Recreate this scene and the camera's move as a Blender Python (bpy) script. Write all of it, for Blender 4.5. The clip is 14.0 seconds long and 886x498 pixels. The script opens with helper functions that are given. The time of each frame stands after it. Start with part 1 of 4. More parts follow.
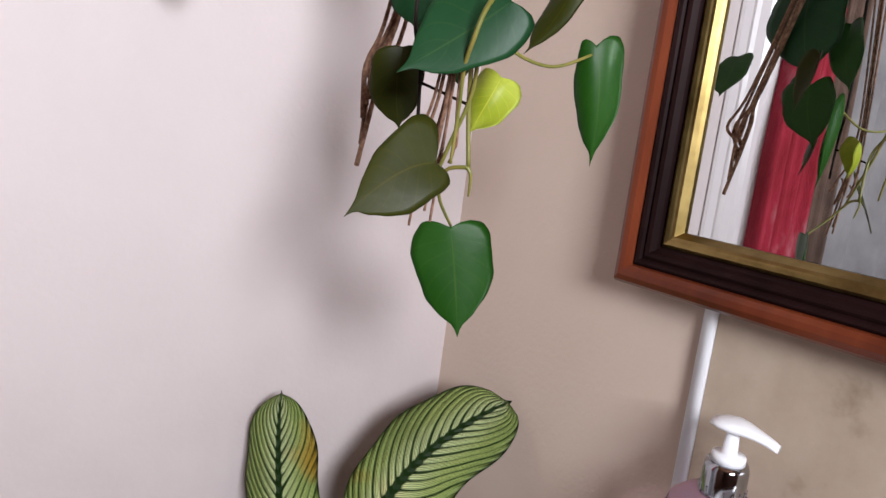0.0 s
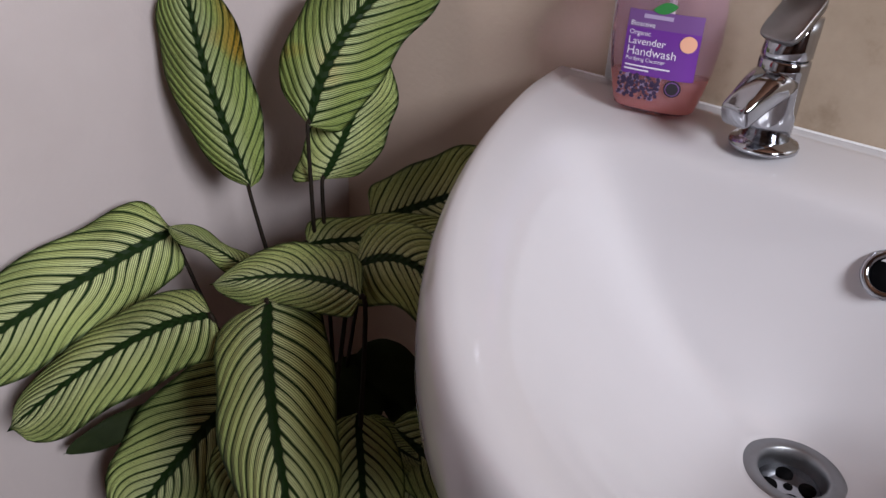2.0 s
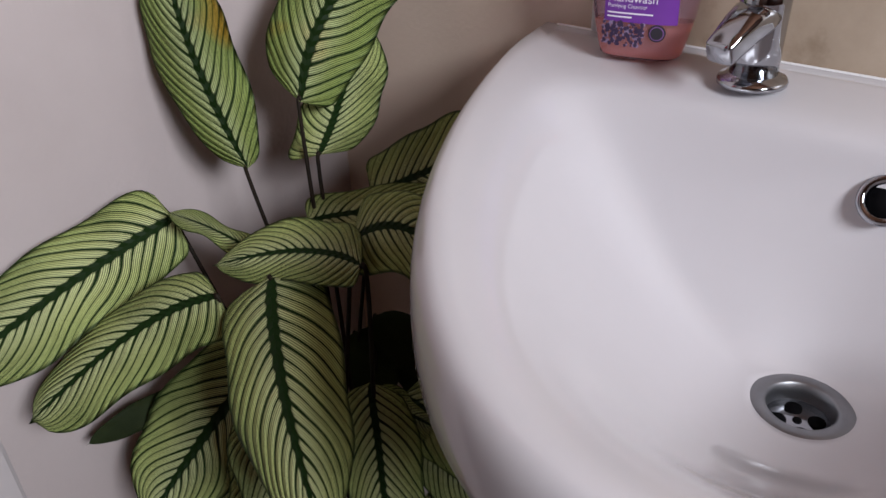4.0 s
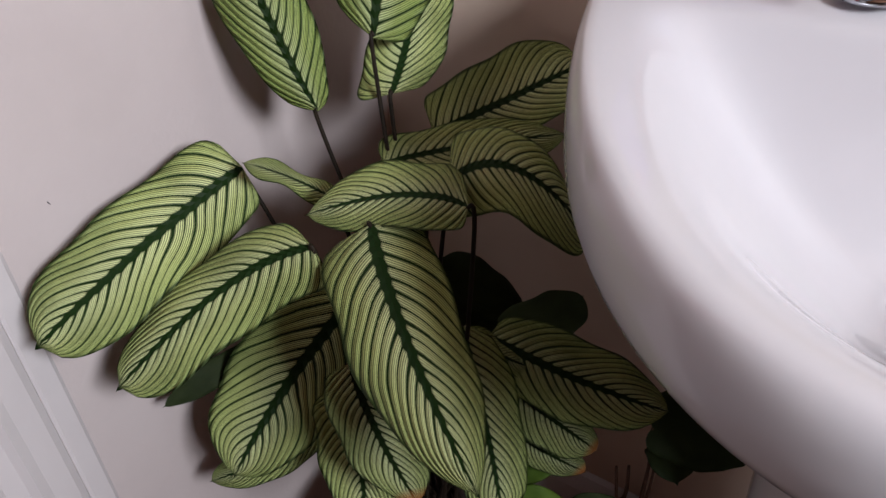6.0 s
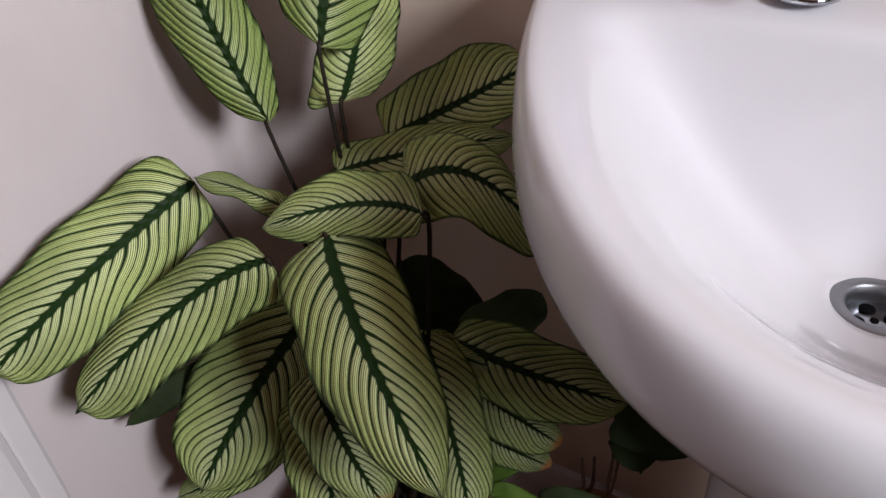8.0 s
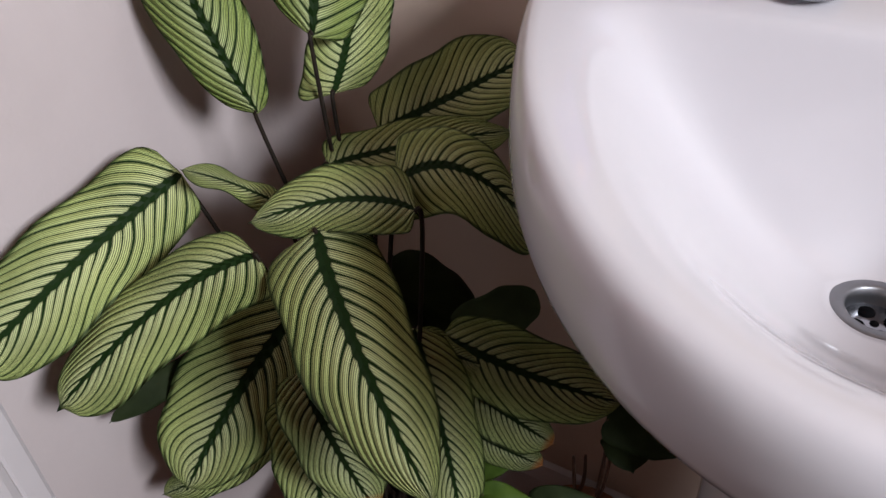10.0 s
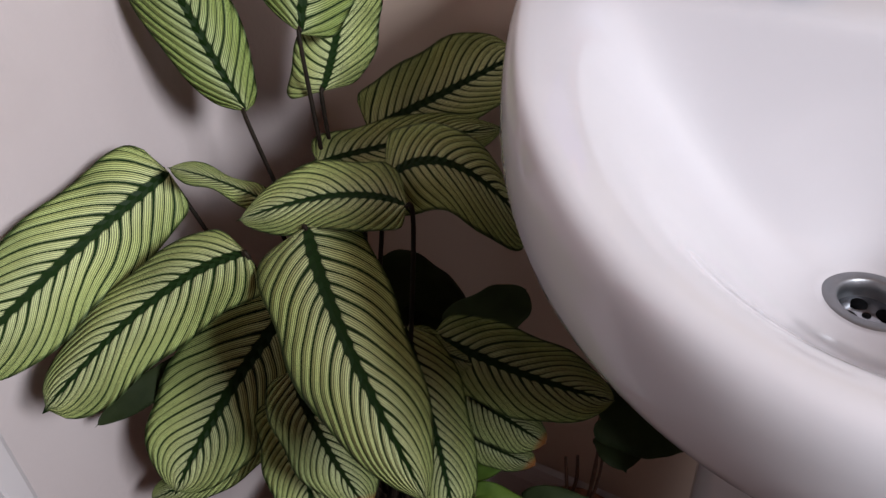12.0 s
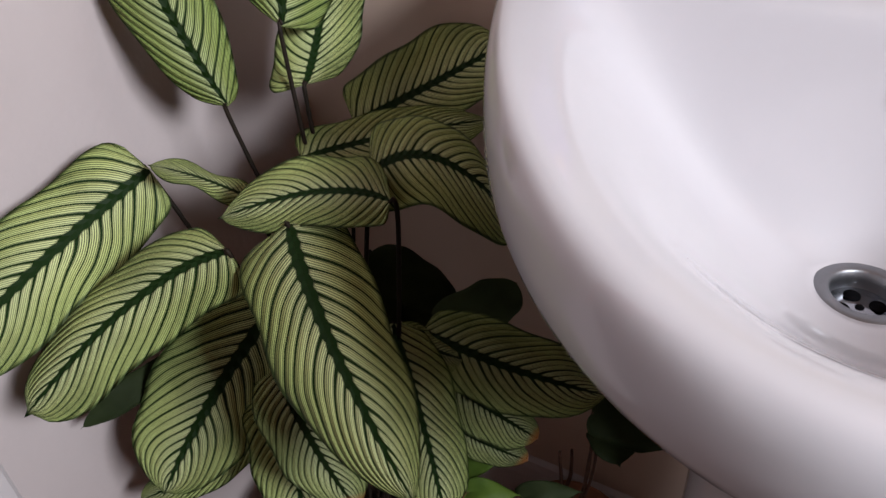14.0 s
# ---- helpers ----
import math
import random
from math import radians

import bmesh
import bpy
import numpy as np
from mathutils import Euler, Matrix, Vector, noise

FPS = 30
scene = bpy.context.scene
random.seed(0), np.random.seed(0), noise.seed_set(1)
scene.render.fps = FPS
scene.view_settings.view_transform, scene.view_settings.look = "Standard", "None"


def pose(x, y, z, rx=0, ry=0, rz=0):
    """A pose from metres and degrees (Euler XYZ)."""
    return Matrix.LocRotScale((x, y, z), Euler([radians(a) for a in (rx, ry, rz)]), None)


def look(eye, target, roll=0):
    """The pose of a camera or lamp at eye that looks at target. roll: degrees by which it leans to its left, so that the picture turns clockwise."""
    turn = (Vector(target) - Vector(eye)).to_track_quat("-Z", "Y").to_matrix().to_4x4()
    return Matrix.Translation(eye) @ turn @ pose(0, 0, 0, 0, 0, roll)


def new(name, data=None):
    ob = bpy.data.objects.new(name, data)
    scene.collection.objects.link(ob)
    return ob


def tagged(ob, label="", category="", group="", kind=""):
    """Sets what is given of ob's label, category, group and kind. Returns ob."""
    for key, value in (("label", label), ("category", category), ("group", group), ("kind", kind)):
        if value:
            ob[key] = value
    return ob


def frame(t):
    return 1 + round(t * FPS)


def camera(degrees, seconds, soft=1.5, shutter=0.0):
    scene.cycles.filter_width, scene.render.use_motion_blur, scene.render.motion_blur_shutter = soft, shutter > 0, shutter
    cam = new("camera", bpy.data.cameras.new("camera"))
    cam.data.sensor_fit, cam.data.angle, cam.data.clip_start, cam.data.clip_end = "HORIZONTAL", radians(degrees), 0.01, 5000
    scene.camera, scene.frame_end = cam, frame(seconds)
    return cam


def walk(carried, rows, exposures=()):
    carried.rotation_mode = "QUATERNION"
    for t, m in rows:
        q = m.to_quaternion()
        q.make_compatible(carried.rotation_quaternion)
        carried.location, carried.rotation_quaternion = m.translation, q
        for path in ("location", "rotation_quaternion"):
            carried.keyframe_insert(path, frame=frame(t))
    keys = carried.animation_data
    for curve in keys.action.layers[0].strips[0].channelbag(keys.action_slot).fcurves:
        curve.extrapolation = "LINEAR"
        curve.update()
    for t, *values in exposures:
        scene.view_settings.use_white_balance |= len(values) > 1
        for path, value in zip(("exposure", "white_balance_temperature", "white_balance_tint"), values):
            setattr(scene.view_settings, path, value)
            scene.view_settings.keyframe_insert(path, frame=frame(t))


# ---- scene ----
import functools
cam = camera(60.0, 14.0)
PATH = [
    (0, (0.703, -0.556, 1.228), (-0.865, 0.64, 0.893), 7.5),
    (0.5, (0.668, -0.568, 1.191), (-0.823, 0.666, 0.69), 7.1),
    (1, (0.656, -0.589, 1.142), (-0.651, 0.698, 0.345), 6.2),
    (1.5, (0.654, -0.604, 1.116), (-0.54, 0.727, 0.22), 5.2),
    (2, (0.665, -0.619, 1.072), (-0.427, 0.726, 0.072), 2.7),
    (2.5, (0.672, -0.627, 1.079), (-0.389, 0.694, 0.016), -0.2),
    (2.7, (0.686, -0.622, 1.071), (-0.428, 0.675, 0.033), -1.0),
    (4.8, (0.673, -0.616, 1.06), (-0.423, 0.666, -0.015), -3.2),
    (5, (0.652, -0.628, 1.065), (-0.436, 0.641, -0.033), -3.3),
    (5.5, (0.605, -0.651, 1.064), (-0.388, 0.631, -0.107), -2.5),
    (6, (0.575, -0.677, 1.057), (-0.386, 0.619, -0.124), -3.3),
    (6.5, (0.564, -0.676, 1.061), (-0.344, 0.633, -0.147), -3.6),
    (7, (0.574, -0.672, 1.067), (-0.317, 0.642, -0.15), -4.1),
    (7.5, (0.577, -0.674, 1.068), (-0.308, 0.654, -0.138), -4.4),
    (8, (0.58, -0.671, 1.067), (-0.3, 0.667, -0.131), -3.9),
    (10.5, (0.568, -0.66, 1.06), (-0.278, 0.678, -0.161), -2.7),
    (11, (0.567, -0.663, 1.057), (-0.271, 0.687, -0.157), -2.5),
    (11.5, (0.568, -0.662, 1.065), (-0.252, 0.683, -0.168), -2.3),
    (12, (0.569, -0.664, 1.053), (-0.26, 0.702, -0.15), -2.5),
    (12.5, (0.57, -0.66, 1.056), (-0.248, 0.701, -0.16), -2.3),
    (13, (0.569, -0.663, 1.054), (-0.238, 0.709, -0.157), -2.1),
    (13.5, (0.568, -0.657, 1.053), (-0.241, 0.707, -0.165), -2.4),
    (14, (0.572, -0.65, 1.049), (-0.247, 0.705, -0.173), -3.2),
]
walk(cam, [(t, look(eye, target, roll)) for t, eye, target, roll in PATH], exposures=[(0, -0.35), (1.0, -0.54), (1.6, -0.76), (2.7, -0.79), (5.0, -0.74), (6.0, -0.44), (8.0, -0.39), (14, -0.42)])

# ---- light: one frosted window in the wall that faces the corner, and the sky behind it ----
ROOM_X, ROOM_Y, ROOM_Z = 1.9, -3.0, 2.5
WIN = (-1.10, -0.50, 1.46, 1.98)
world = bpy.data.worlds.new("world")
scene.world = world
world.use_nodes = True
sky = world.node_tree.nodes.new("ShaderNodeTexSky")
sky.sky_type, sky.sun_disc, sky.sun_elevation, sky.sun_rotation = "NISHITA", False, radians(35), radians(90)
world.node_tree.links.new(sky.outputs[0], world.node_tree.nodes["Background"].inputs[0])
world.node_tree.nodes["Background"].inputs[1].default_value = 0.12
day = bpy.data.lights.new("window_daylight", "AREA")
day.shape, day.size, day.size_y, day.energy, day.color = "RECTANGLE", 0.56, 0.48, 80.0, (0.90, 0.925, 1.0)
lamp = new("window_daylight", day)
lamp.matrix_world = look((ROOM_X + 0.02, -0.80, 1.72), (0, -0.80, 1.72))

# ---- materials ----
def material(name, color=(0.8, 0.8, 0.8), rough=0.5, metal=0.0):
    m = bpy.data.materials.new(name)
    m.use_nodes = True
    b = m.node_tree.nodes["Principled BSDF"]
    b.inputs["Base Color"].default_value = (*color, 1)
    b.inputs["Roughness"].default_value = rough
    b.inputs["Metallic"].default_value = metal
    return m


def node(m, kind, **inputs):
    n = m.node_tree.nodes.new(kind)
    for key, value in inputs.items():
        n.inputs[key.replace("_", " ")].default_value = value
    return n


def link(m, a, out, b, inp):
    m.node_tree.links.new(a.outputs[out], b.inputs[inp])


def shader(m):
    return m.node_tree.nodes["Principled BSDF"]


def ramp(m, stops):
    r = m.node_tree.nodes.new("ShaderNodeValToRGB")
    e = r.color_ramp.elements
    e[0].position, e[0].color = stops[0][0], (*stops[0][1], 1)
    e[1].position, e[1].color = stops[-1][0], (*stops[-1][1], 1)
    for p, c in stops[1:-1]:
        k = e.new(p)
        k.color = (*c, 1)
    return r


def mottled(name, stops, scale, rough=0.5, bump=0.0, bump_scale=200.0, metal=0.0, stretch=(1, 1, 1), detail=5.0, rough_var=0.0):
    """A material whose colour wanders between the stops, with a fine relief."""
    m = material(name, stops[0][1], rough, metal)
    tc = node(m, "ShaderNodeTexCoord")
    mp = node(m, "ShaderNodeMapping")
    mp.inputs["Scale"].default_value = stretch
    link(m, tc, "Object", mp, "Vector")
    n = node(m, "ShaderNodeTexNoise", Scale=scale, Detail=detail, Roughness=0.6)
    link(m, mp, "Vector", n, "Vector")
    r = ramp(m, stops)
    link(m, n, "Fac", r, "Fac")
    link(m, r, "Color", shader(m), "Base Color")
    if rough_var:
        mr = node(m, "ShaderNodeMapRange")
        mr.inputs["To Min"].default_value, mr.inputs["To Max"].default_value = rough - rough_var, rough + rough_var
        link(m, n, "Fac", mr, "Value")
        link(m, mr, "Result", shader(m), "Roughness")
    if bump:
        n2 = node(m, "ShaderNodeTexNoise", Scale=bump_scale, Detail=4.0)
        link(m, mp, "Vector", n2, "Vector")
        b = node(m, "ShaderNodeBump", Strength=bump, Distance=0.002)
        link(m, n2, "Fac", b, "Height")
        link(m, b, "Normal", shader(m), "Normal")
    return m


PAINT = mottled("wall_paint", [(0.35, (0.485, 0.42, 0.412)), (0.5, (0.515, 0.45, 0.442)), (0.7, (0.54, 0.475, 0.467))], 3.0, 0.55, 0.25, 160.0)
# walls out of view, dark brown to keep the fill light low and warm
UNSEEN_WALL = mottled("unseen_wall_brown", [(0.35, (0.085, 0.030, 0.012)), (0.7, (0.11, 0.040, 0.017))], 4.0, 0.5, 0.2, 80.0)
BEIGE = mottled("beige_wall_paint", [(0.35, (0.575, 0.455, 0.37)), (0.5, (0.595, 0.475, 0.39)), (0.7, (0.615, 0.495, 0.41))], 3.0, 0.6, 0.25, 160.0)
WHITE_GLOSS = mottled("white_gloss_paint", [(0.3, (0.55, 0.51, 0.515)), (0.7, (0.60, 0.56, 0.565))], 6.0, 0.3, 0.1, 60.0)
DOOR_PAINT = mottled("grey_door_paint", [(0.3, (0.20, 0.195, 0.21)), (0.7, (0.25, 0.245, 0.26))], 6.0, 0.35, 0.1, 60.0)
# ceiling out of view; brown chosen so it bounces little, warm light
UNSEEN_CEILING = mottled("unseen_ceiling_brown", [(0.3, (0.14, 0.060, 0.030)), (0.7, (0.17, 0.075, 0.038))], 3.0, 0.8, 0.2, 120.0)
# floor colour set dark and reddish for a weak, warm bounce
FLOOR = mottled("dark_brown_floor", [(0.3, (0.060, 0.022, 0.009)), (0.5, (0.085, 0.031, 0.013)), (0.7, (0.11, 0.042, 0.018))], 8.0, 0.45, 0.2, 60.0, stretch=(1, 0.15, 1))
CERAMIC = mottled("white_ceramic", [(0.3, (0.57, 0.55, 0.57)), (0.7, (0.60, 0.58, 0.60))], 4.0, 0.07)
CHROME = mottled("chrome", [(0.3, (0.36, 0.37, 0.40)), (0.7, (0.44, 0.45, 0.48))], 20.0, 0.08, metal=1.0, rough_var=0.05)
# near-black paint for the shade inside the waste and overflow openings
HOLE_SHADE = material("hole_shade", (0.005, 0.005, 0.006), 0.7)
shader(HOLE_SHADE).inputs["Specular IOR Level"].default_value = 0.05
DULL_STEEL = mottled("dull_steel", [(0.3, (0.28, 0.285, 0.30)), (0.7, (0.33, 0.335, 0.35))], 60.0, 0.42, metal=1.0)
SATIN = mottled("satin_chrome", [(0.3, (0.26, 0.25, 0.25)), (0.7, (0.31, 0.30, 0.30))], 60.0, 0.3, metal=1.0)
MAHOGANY = mottled("mahogany_varnish", [(0.3, (0.055, 0.012, 0.006)), (0.55, (0.13, 0.027, 0.010)), (0.75, (0.20, 0.045, 0.015))], 14.0, 0.28, 0.1, 90.0, stretch=(1, 1, 0.2))
DARK_WOOD = mottled("dark_wood_varnish", [(0.3, (0.007, 0.003, 0.003)), (0.7, (0.018, 0.007, 0.007))], 18.0, 0.38)
shader(DARK_WOOD).inputs["Specular IOR Level"].default_value = 0.05
shader(MAHOGANY).inputs["Specular IOR Level"].default_value = 0.25
GILT = mottled("gilt", [(0.3, (0.19, 0.13, 0.045)), (0.7, (0.33, 0.24, 0.09))], 40.0, 0.32, metal=1.0, rough_var=0.08)
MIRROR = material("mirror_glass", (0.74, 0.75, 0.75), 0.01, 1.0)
PETIOLE = mottled("dark_petiole", [(0.3, (0.008, 0.006, 0.004)), (0.7, (0.020, 0.013, 0.008))], 60.0, 0.6)
shader(PETIOLE).inputs["Specular IOR Level"].default_value = 0.15
BARK = mottled("brown_bark", [(0.3, (0.05, 0.022, 0.012)), (0.7, (0.11, 0.05, 0.028))], 90.0, 0.7, 0.6, 300.0)
TWINE = mottled("twine", [(0.3, (0.10, 0.045, 0.025)), (0.5, (0.20, 0.10, 0.06)), (0.7, (0.34, 0.20, 0.12))], 220.0, 0.85, 0.6, 700.0)
VINE = mottled("vine_stem", [(0.3, (0.10, 0.12, 0.02)), (0.6, (0.20, 0.17, 0.035)), (0.8, (0.30, 0.16, 0.05))], 50.0, 0.4)
TERRACOTTA = mottled("terracotta", [(0.3, (0.20, 0.085, 0.045)), (0.7, (0.30, 0.13, 0.07))], 20.0, 0.8, 0.4, 150.0)
SOIL = mottled("soil", [(0.3, (0.012, 0.008, 0.006)), (0.7, (0.04, 0.025, 0.017))], 80.0, 0.95, 1.0, 120.0)
RED_TOWEL = mottled("red_towel", [(0.35, (0.20, 0.004, 0.013)), (0.55, (0.28, 0.010, 0.028)), (0.72, (0.36, 0.12, 0.14))], 22.0, 0.95, 1.0, 500.0, stretch=(1, 1, 0.35))
GREY_CLOTH = mottled("grey_cloth", [(0.3, (0.16, 0.15, 0.155)), (0.7, (0.25, 0.24, 0.245))], 9.0, 0.9, 0.8, 400.0)
BROWN_CLOTH = mottled("brown_cloth", [(0.3, (0.05, 0.028, 0.02)), (0.7, (0.12, 0.07, 0.05))], 12.0, 0.9, 0.8, 300.0)
WHITE_PLASTIC = material("white_plastic", (0.80, 0.80, 0.82), 0.28)
BLACK_PRINT = material("black_print", (0.015, 0.012, 0.02), 0.5)
WHITE_PRINT = material("white_print", (0.80, 0.76, 0.86), 0.5)
PEACH_PRINT = material("peach_print", (0.80, 0.42, 0.28), 0.5)
GREEN_PRINT = material("green_print", (0.03, 0.22, 0.05), 0.5)
PALE_BAR = material("faint_print", (0.42, 0.33, 0.52), 0.5)
LABEL = mottled("purple_label", [(0.3, (0.13, 0.025, 0.26)), (0.7, (0.17, 0.035, 0.33))], 8.0, 0.4)
LABEL_PALE = material("pale_purple_label", (0.17, 0.075, 0.25), 0.4)

STONE = mottled("stone_panel", [(0.28, (0.24, 0.175, 0.118)), (0.42, (0.400, 0.315, 0.235)), (0.58, (0.450, 0.36, 0.275)), (0.78, (0.520, 0.425, 0.335))], 14.0, 0.35, 0.12, 90.0, detail=9.0)


def tinted_plastic(name, color, rough=0.08, clear=0.9):
    m = material(name, color, rough)
    shader(m).inputs["Transmission Weight"].default_value = clear
    shader(m).inputs["IOR"].default_value = 1.10
    return m


LILAC = tinted_plastic("lilac_clear_plastic", (0.97, 0.76, 0.96), 0.03, 0.93)
PINK_SOAP = tinted_plastic("pink_liquid_soap", (1.0, 0.52, 0.38), 0.12, 0.6)


def striped_leaf(name, pale, dark, yellow=0.0, brown=False):
    """Pale bands between dark side veins that run from a dark midrib to the margin. UV: across -1 to 1, along 0 to 1."""
    m = material(name, pale, 0.55)
    shader(m).inputs["Specular IOR Level"].default_value = 0.12
    uv = node(m, "ShaderNodeUVMap")
    sep = node(m, "ShaderNodeSeparateXYZ")
    link(m, uv, "UV", sep, "Vector")

    def calc(op, a, b=None, c=None):
        n = m.node_tree.nodes.new("ShaderNodeMath")
        n.operation = op
        for i, v in enumerate((a, b, c)):
            if v is None:
                continue
            if isinstance(v, (int, float)):
                n.inputs[i].default_value = v
            else:
                m.node_tree.links.new(v, n.inputs[i])
        return n.outputs[0]

    u = calc("ABSOLUTE", sep.outputs["X"])
    side = calc("SIGN", sep.outputs["X"])
    v = sep.outputs["Y"]
    info = node(m, "ShaderNodeObjectInfo")
    tc = node(m, "ShaderNodeTexCoord")
    wob = node(m, "ShaderNodeTexNoise", Scale=11.0, Detail=2.0)
    link(m, tc, "Object", wob, "Vector")
    w = calc("MULTIPLY", calc("SUBTRACT", wob.outputs["Fac"], 0.5), 0.075)
    lean = calc("MULTIPLY", calc("ADD", calc("MULTIPLY", u, 0.21), calc("MULTIPLY", calc("MULTIPLY", u, u), 0.07)), calc("ADD", calc("MULTIPLY", v, 0.85), 0.62))
    phase = calc("ADD", calc("ADD", calc("SUBTRACT", v, lean), w), calc("MULTIPLY", side, 0.012))
    phase = calc("ADD", phase, info.outputs["Random"])
    big = calc("FRACT", calc("MULTIPLY", phase, 18.0))
    bold = calc("ABSOLUTE", calc("SUBTRACT", big, 0.5))
    # the dark veins, thinner towards the margin
    thick = calc("ADD", calc("SUBTRACT", 0.155, calc("MULTIPLY", u, 0.02)), calc("MULTIPLY", calc("MAXIMUM", calc("SUBTRACT", 0.30, u), 0.0), 0.16))
    thick = calc("MULTIPLY", thick, calc("ADD", 0.90, calc("MULTIPLY", calc("SINE", calc("MULTIPLY", phase, 47.0)), 0.22)))
    vein = calc("MINIMUM", calc("MAXIMUM", calc("DIVIDE", calc("SUBTRACT", thick, bold), 0.05), 0.0), 1.0)
    fine = calc("ABSOLUTE", calc("SUBTRACT", calc("FRACT", calc("MULTIPLY", phase, 90.0)), 0.5))
    hair = calc("MULTIPLY", calc("MINIMUM", 1.0, calc("MAXIMUM", calc("DIVIDE", calc("SUBTRACT", 0.32, fine), 0.14), 0.0)), calc("ADD", calc("MULTIPLY", wob.outputs["Fac"], 0.5), 0.53))
    # the midrib, with a feathered edge
    rib_w = calc("ADD", calc("MULTIPLY", calc("SUBTRACT", 1.0, v), 0.06), calc("MULTIPLY", calc("SUBTRACT", 0.5, bold), 0.07))
    rib = calc("MINIMUM", calc("MAXIMUM", calc("DIVIDE", calc("SUBTRACT", calc("ADD", rib_w, 0.062), u), 0.03), 0.0), 1.0)
    margin = calc("MINIMUM", calc("MAXIMUM", calc("DIVIDE", calc("SUBTRACT", u, calc("ADD", 0.925, calc("MULTIPLY", w, 0.9))), 0.05), 0.0), 0.9)
    tipm = calc("MINIMUM", calc("MAXIMUM", calc("DIVIDE", calc("SUBTRACT", v, 0.955), 0.03), 0.0), 1.0)
    total = calc("MINIMUM", calc("MAXIMUM", calc("MAXIMUM", calc("MAXIMUM", vein, hair), calc("MAXIMUM", rib, margin)), tipm), 1.0)
    tone = node(m, "ShaderNodeTexNoise", Scale=14.0, Detail=3.0)
    link(m, tc, "Object", tone, "Vector")
    r = ramp(m, [(0.3, tuple(c * 0.66 for c in pale)), (0.5, pale), (0.72, tuple(min(1, c * 1.2) for c in pale))])
    link(m, tone, "Fac", r, "Fac")
    if yellow:
        spot = node(m, "ShaderNodeTexNoise", Scale=9.0, Detail=2.0)
        link(m, tc, "Object", spot, "Vector")
        sr = node(m, "ShaderNodeMapRange")
        sr.inputs["From Min"].default_value, sr.inputs["From Max"].default_value = 0.57, 0.66
        sr.inputs["To Max"].default_value = yellow
        link(m, spot, "Fac", sr, "Value")
        ym = node(m, "ShaderNodeMix")
        ym.data_type = "RGBA"
        link(m, sr, "Result", ym, 0)
        link(m, r, "Color", ym, 6)
        ym.inputs[7].default_value = (0.50, 0.25, 0.025, 1)
        mix_in = ym.outputs[2]
    else:
        mix_in = r.outputs["Color"]
    # whiter next to the midrib, greener towards the margin
    green = node(m, "ShaderNodeMix")
    green.data_type = "RGBA"
    green.blend_type = "MULTIPLY"
    green.inputs[7].default_value = (0.50, 0.66, 0.42, 1)
    m.node_tree.links.new(calc("MULTIPLY", calc("POWER", u, 1.6), 0.6), green.inputs[0])
    m.node_tree.links.new(mix_in, green.inputs[6])
    white = node(m, "ShaderNodeMix")
    white.data_type = "RGBA"
    white.inputs[7].default_value = (0.72, 0.80, 0.52, 1)
    m.node_tree.links.new(calc("MULTIPLY", calc("MAXIMUM", calc("SUBTRACT", 0.55, u), 0.0), 0.7), white.inputs[0])
    m.node_tree.links.new(green.outputs[2], white.inputs[6])
    mix_in = white.outputs[2]
    mix = node(m, "ShaderNodeMix")
    mix.data_type = "RGBA"
    m.node_tree.links.new(total, mix.inputs[0])
    m.node_tree.links.new(mix_in, mix.inputs[6])
    mix.inputs[7].default_value = (*dark, 1)
    if brown:
        wither = node(m, "ShaderNodeMapRange")
        wither.inputs["From Min"].default_value, wither.inputs["From Max"].default_value = 0.86, 0.93
        m.node_tree.links.new(calc("ADD", v, calc("MULTIPLY", calc("SUBTRACT", wob.outputs["Fac"], 0.5), 0.25)), wither.inputs["Value"])
        dry = node(m, "ShaderNodeMix")
        dry.data_type = "RGBA"
        link(m, wither, "Result", dry, 0)
        link(m, mix, 2, dry, 6)
        dry.inputs[7].default_value = (0.38, 0.15, 0.045, 1)
        mix = dry
    link(m, mix, 2, shader(m), "Base Color")
    b = node(m, "ShaderNodeBump", Strength=0.8, Distance=0.0018)
    m.node_tree.links.new(calc("SUBTRACT", calc("MULTIPLY", bold, 2.0), calc("MULTIPLY", rib, 1.0)), b.inputs["Height"])
    link(m, b, "Normal", shader(m), "Normal")
    return m


STRIPED = striped_leaf("striped_leaf", (0.55, 0.59, 0.24), (0.007, 0.022, 0.003))
STRIPED_YELLOW = striped_leaf("striped_leaf_yellowing", (0.34, 0.40, 0.13), (0.006, 0.019, 0.002), 0.9)
STRIPED_BROWN = striped_leaf("striped_leaf_withered_tip", (0.50, 0.54, 0.235), (0.006, 0.016, 0.002), 0.0, True)
# undersides and floor leaves; near-black also paints the shade between calathea leaves
DARK_LEAF = mottled("dark_and_shaded_leaf", [(0.3, (0.012, 0.018, 0.007)), (0.7, (0.026, 0.036, 0.014))], 25.0, 0.6, 0.3, 120.0)
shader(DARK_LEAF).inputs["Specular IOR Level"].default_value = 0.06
# plain dark green: a calathea leaf with its shade painted in
SHADED_LEAF = mottled("shaded_green_leaf", [(0.3, (0.030, 0.045, 0.020)), (0.7, (0.050, 0.070, 0.030))], 25.0, 0.6, 0.3, 120.0)
shader(SHADED_LEAF).inputs["Specular IOR Level"].default_value = 0.1
LIGHT_LEAF = mottled("fresh_green_leaf", [(0.3, (0.045, 0.085, 0.012)), (0.7, (0.085, 0.14, 0.022))], 30.0, 0.55, 0.2, 120.0)
shader(LIGHT_LEAF).inputs["Specular IOR Level"].default_value = 0.15


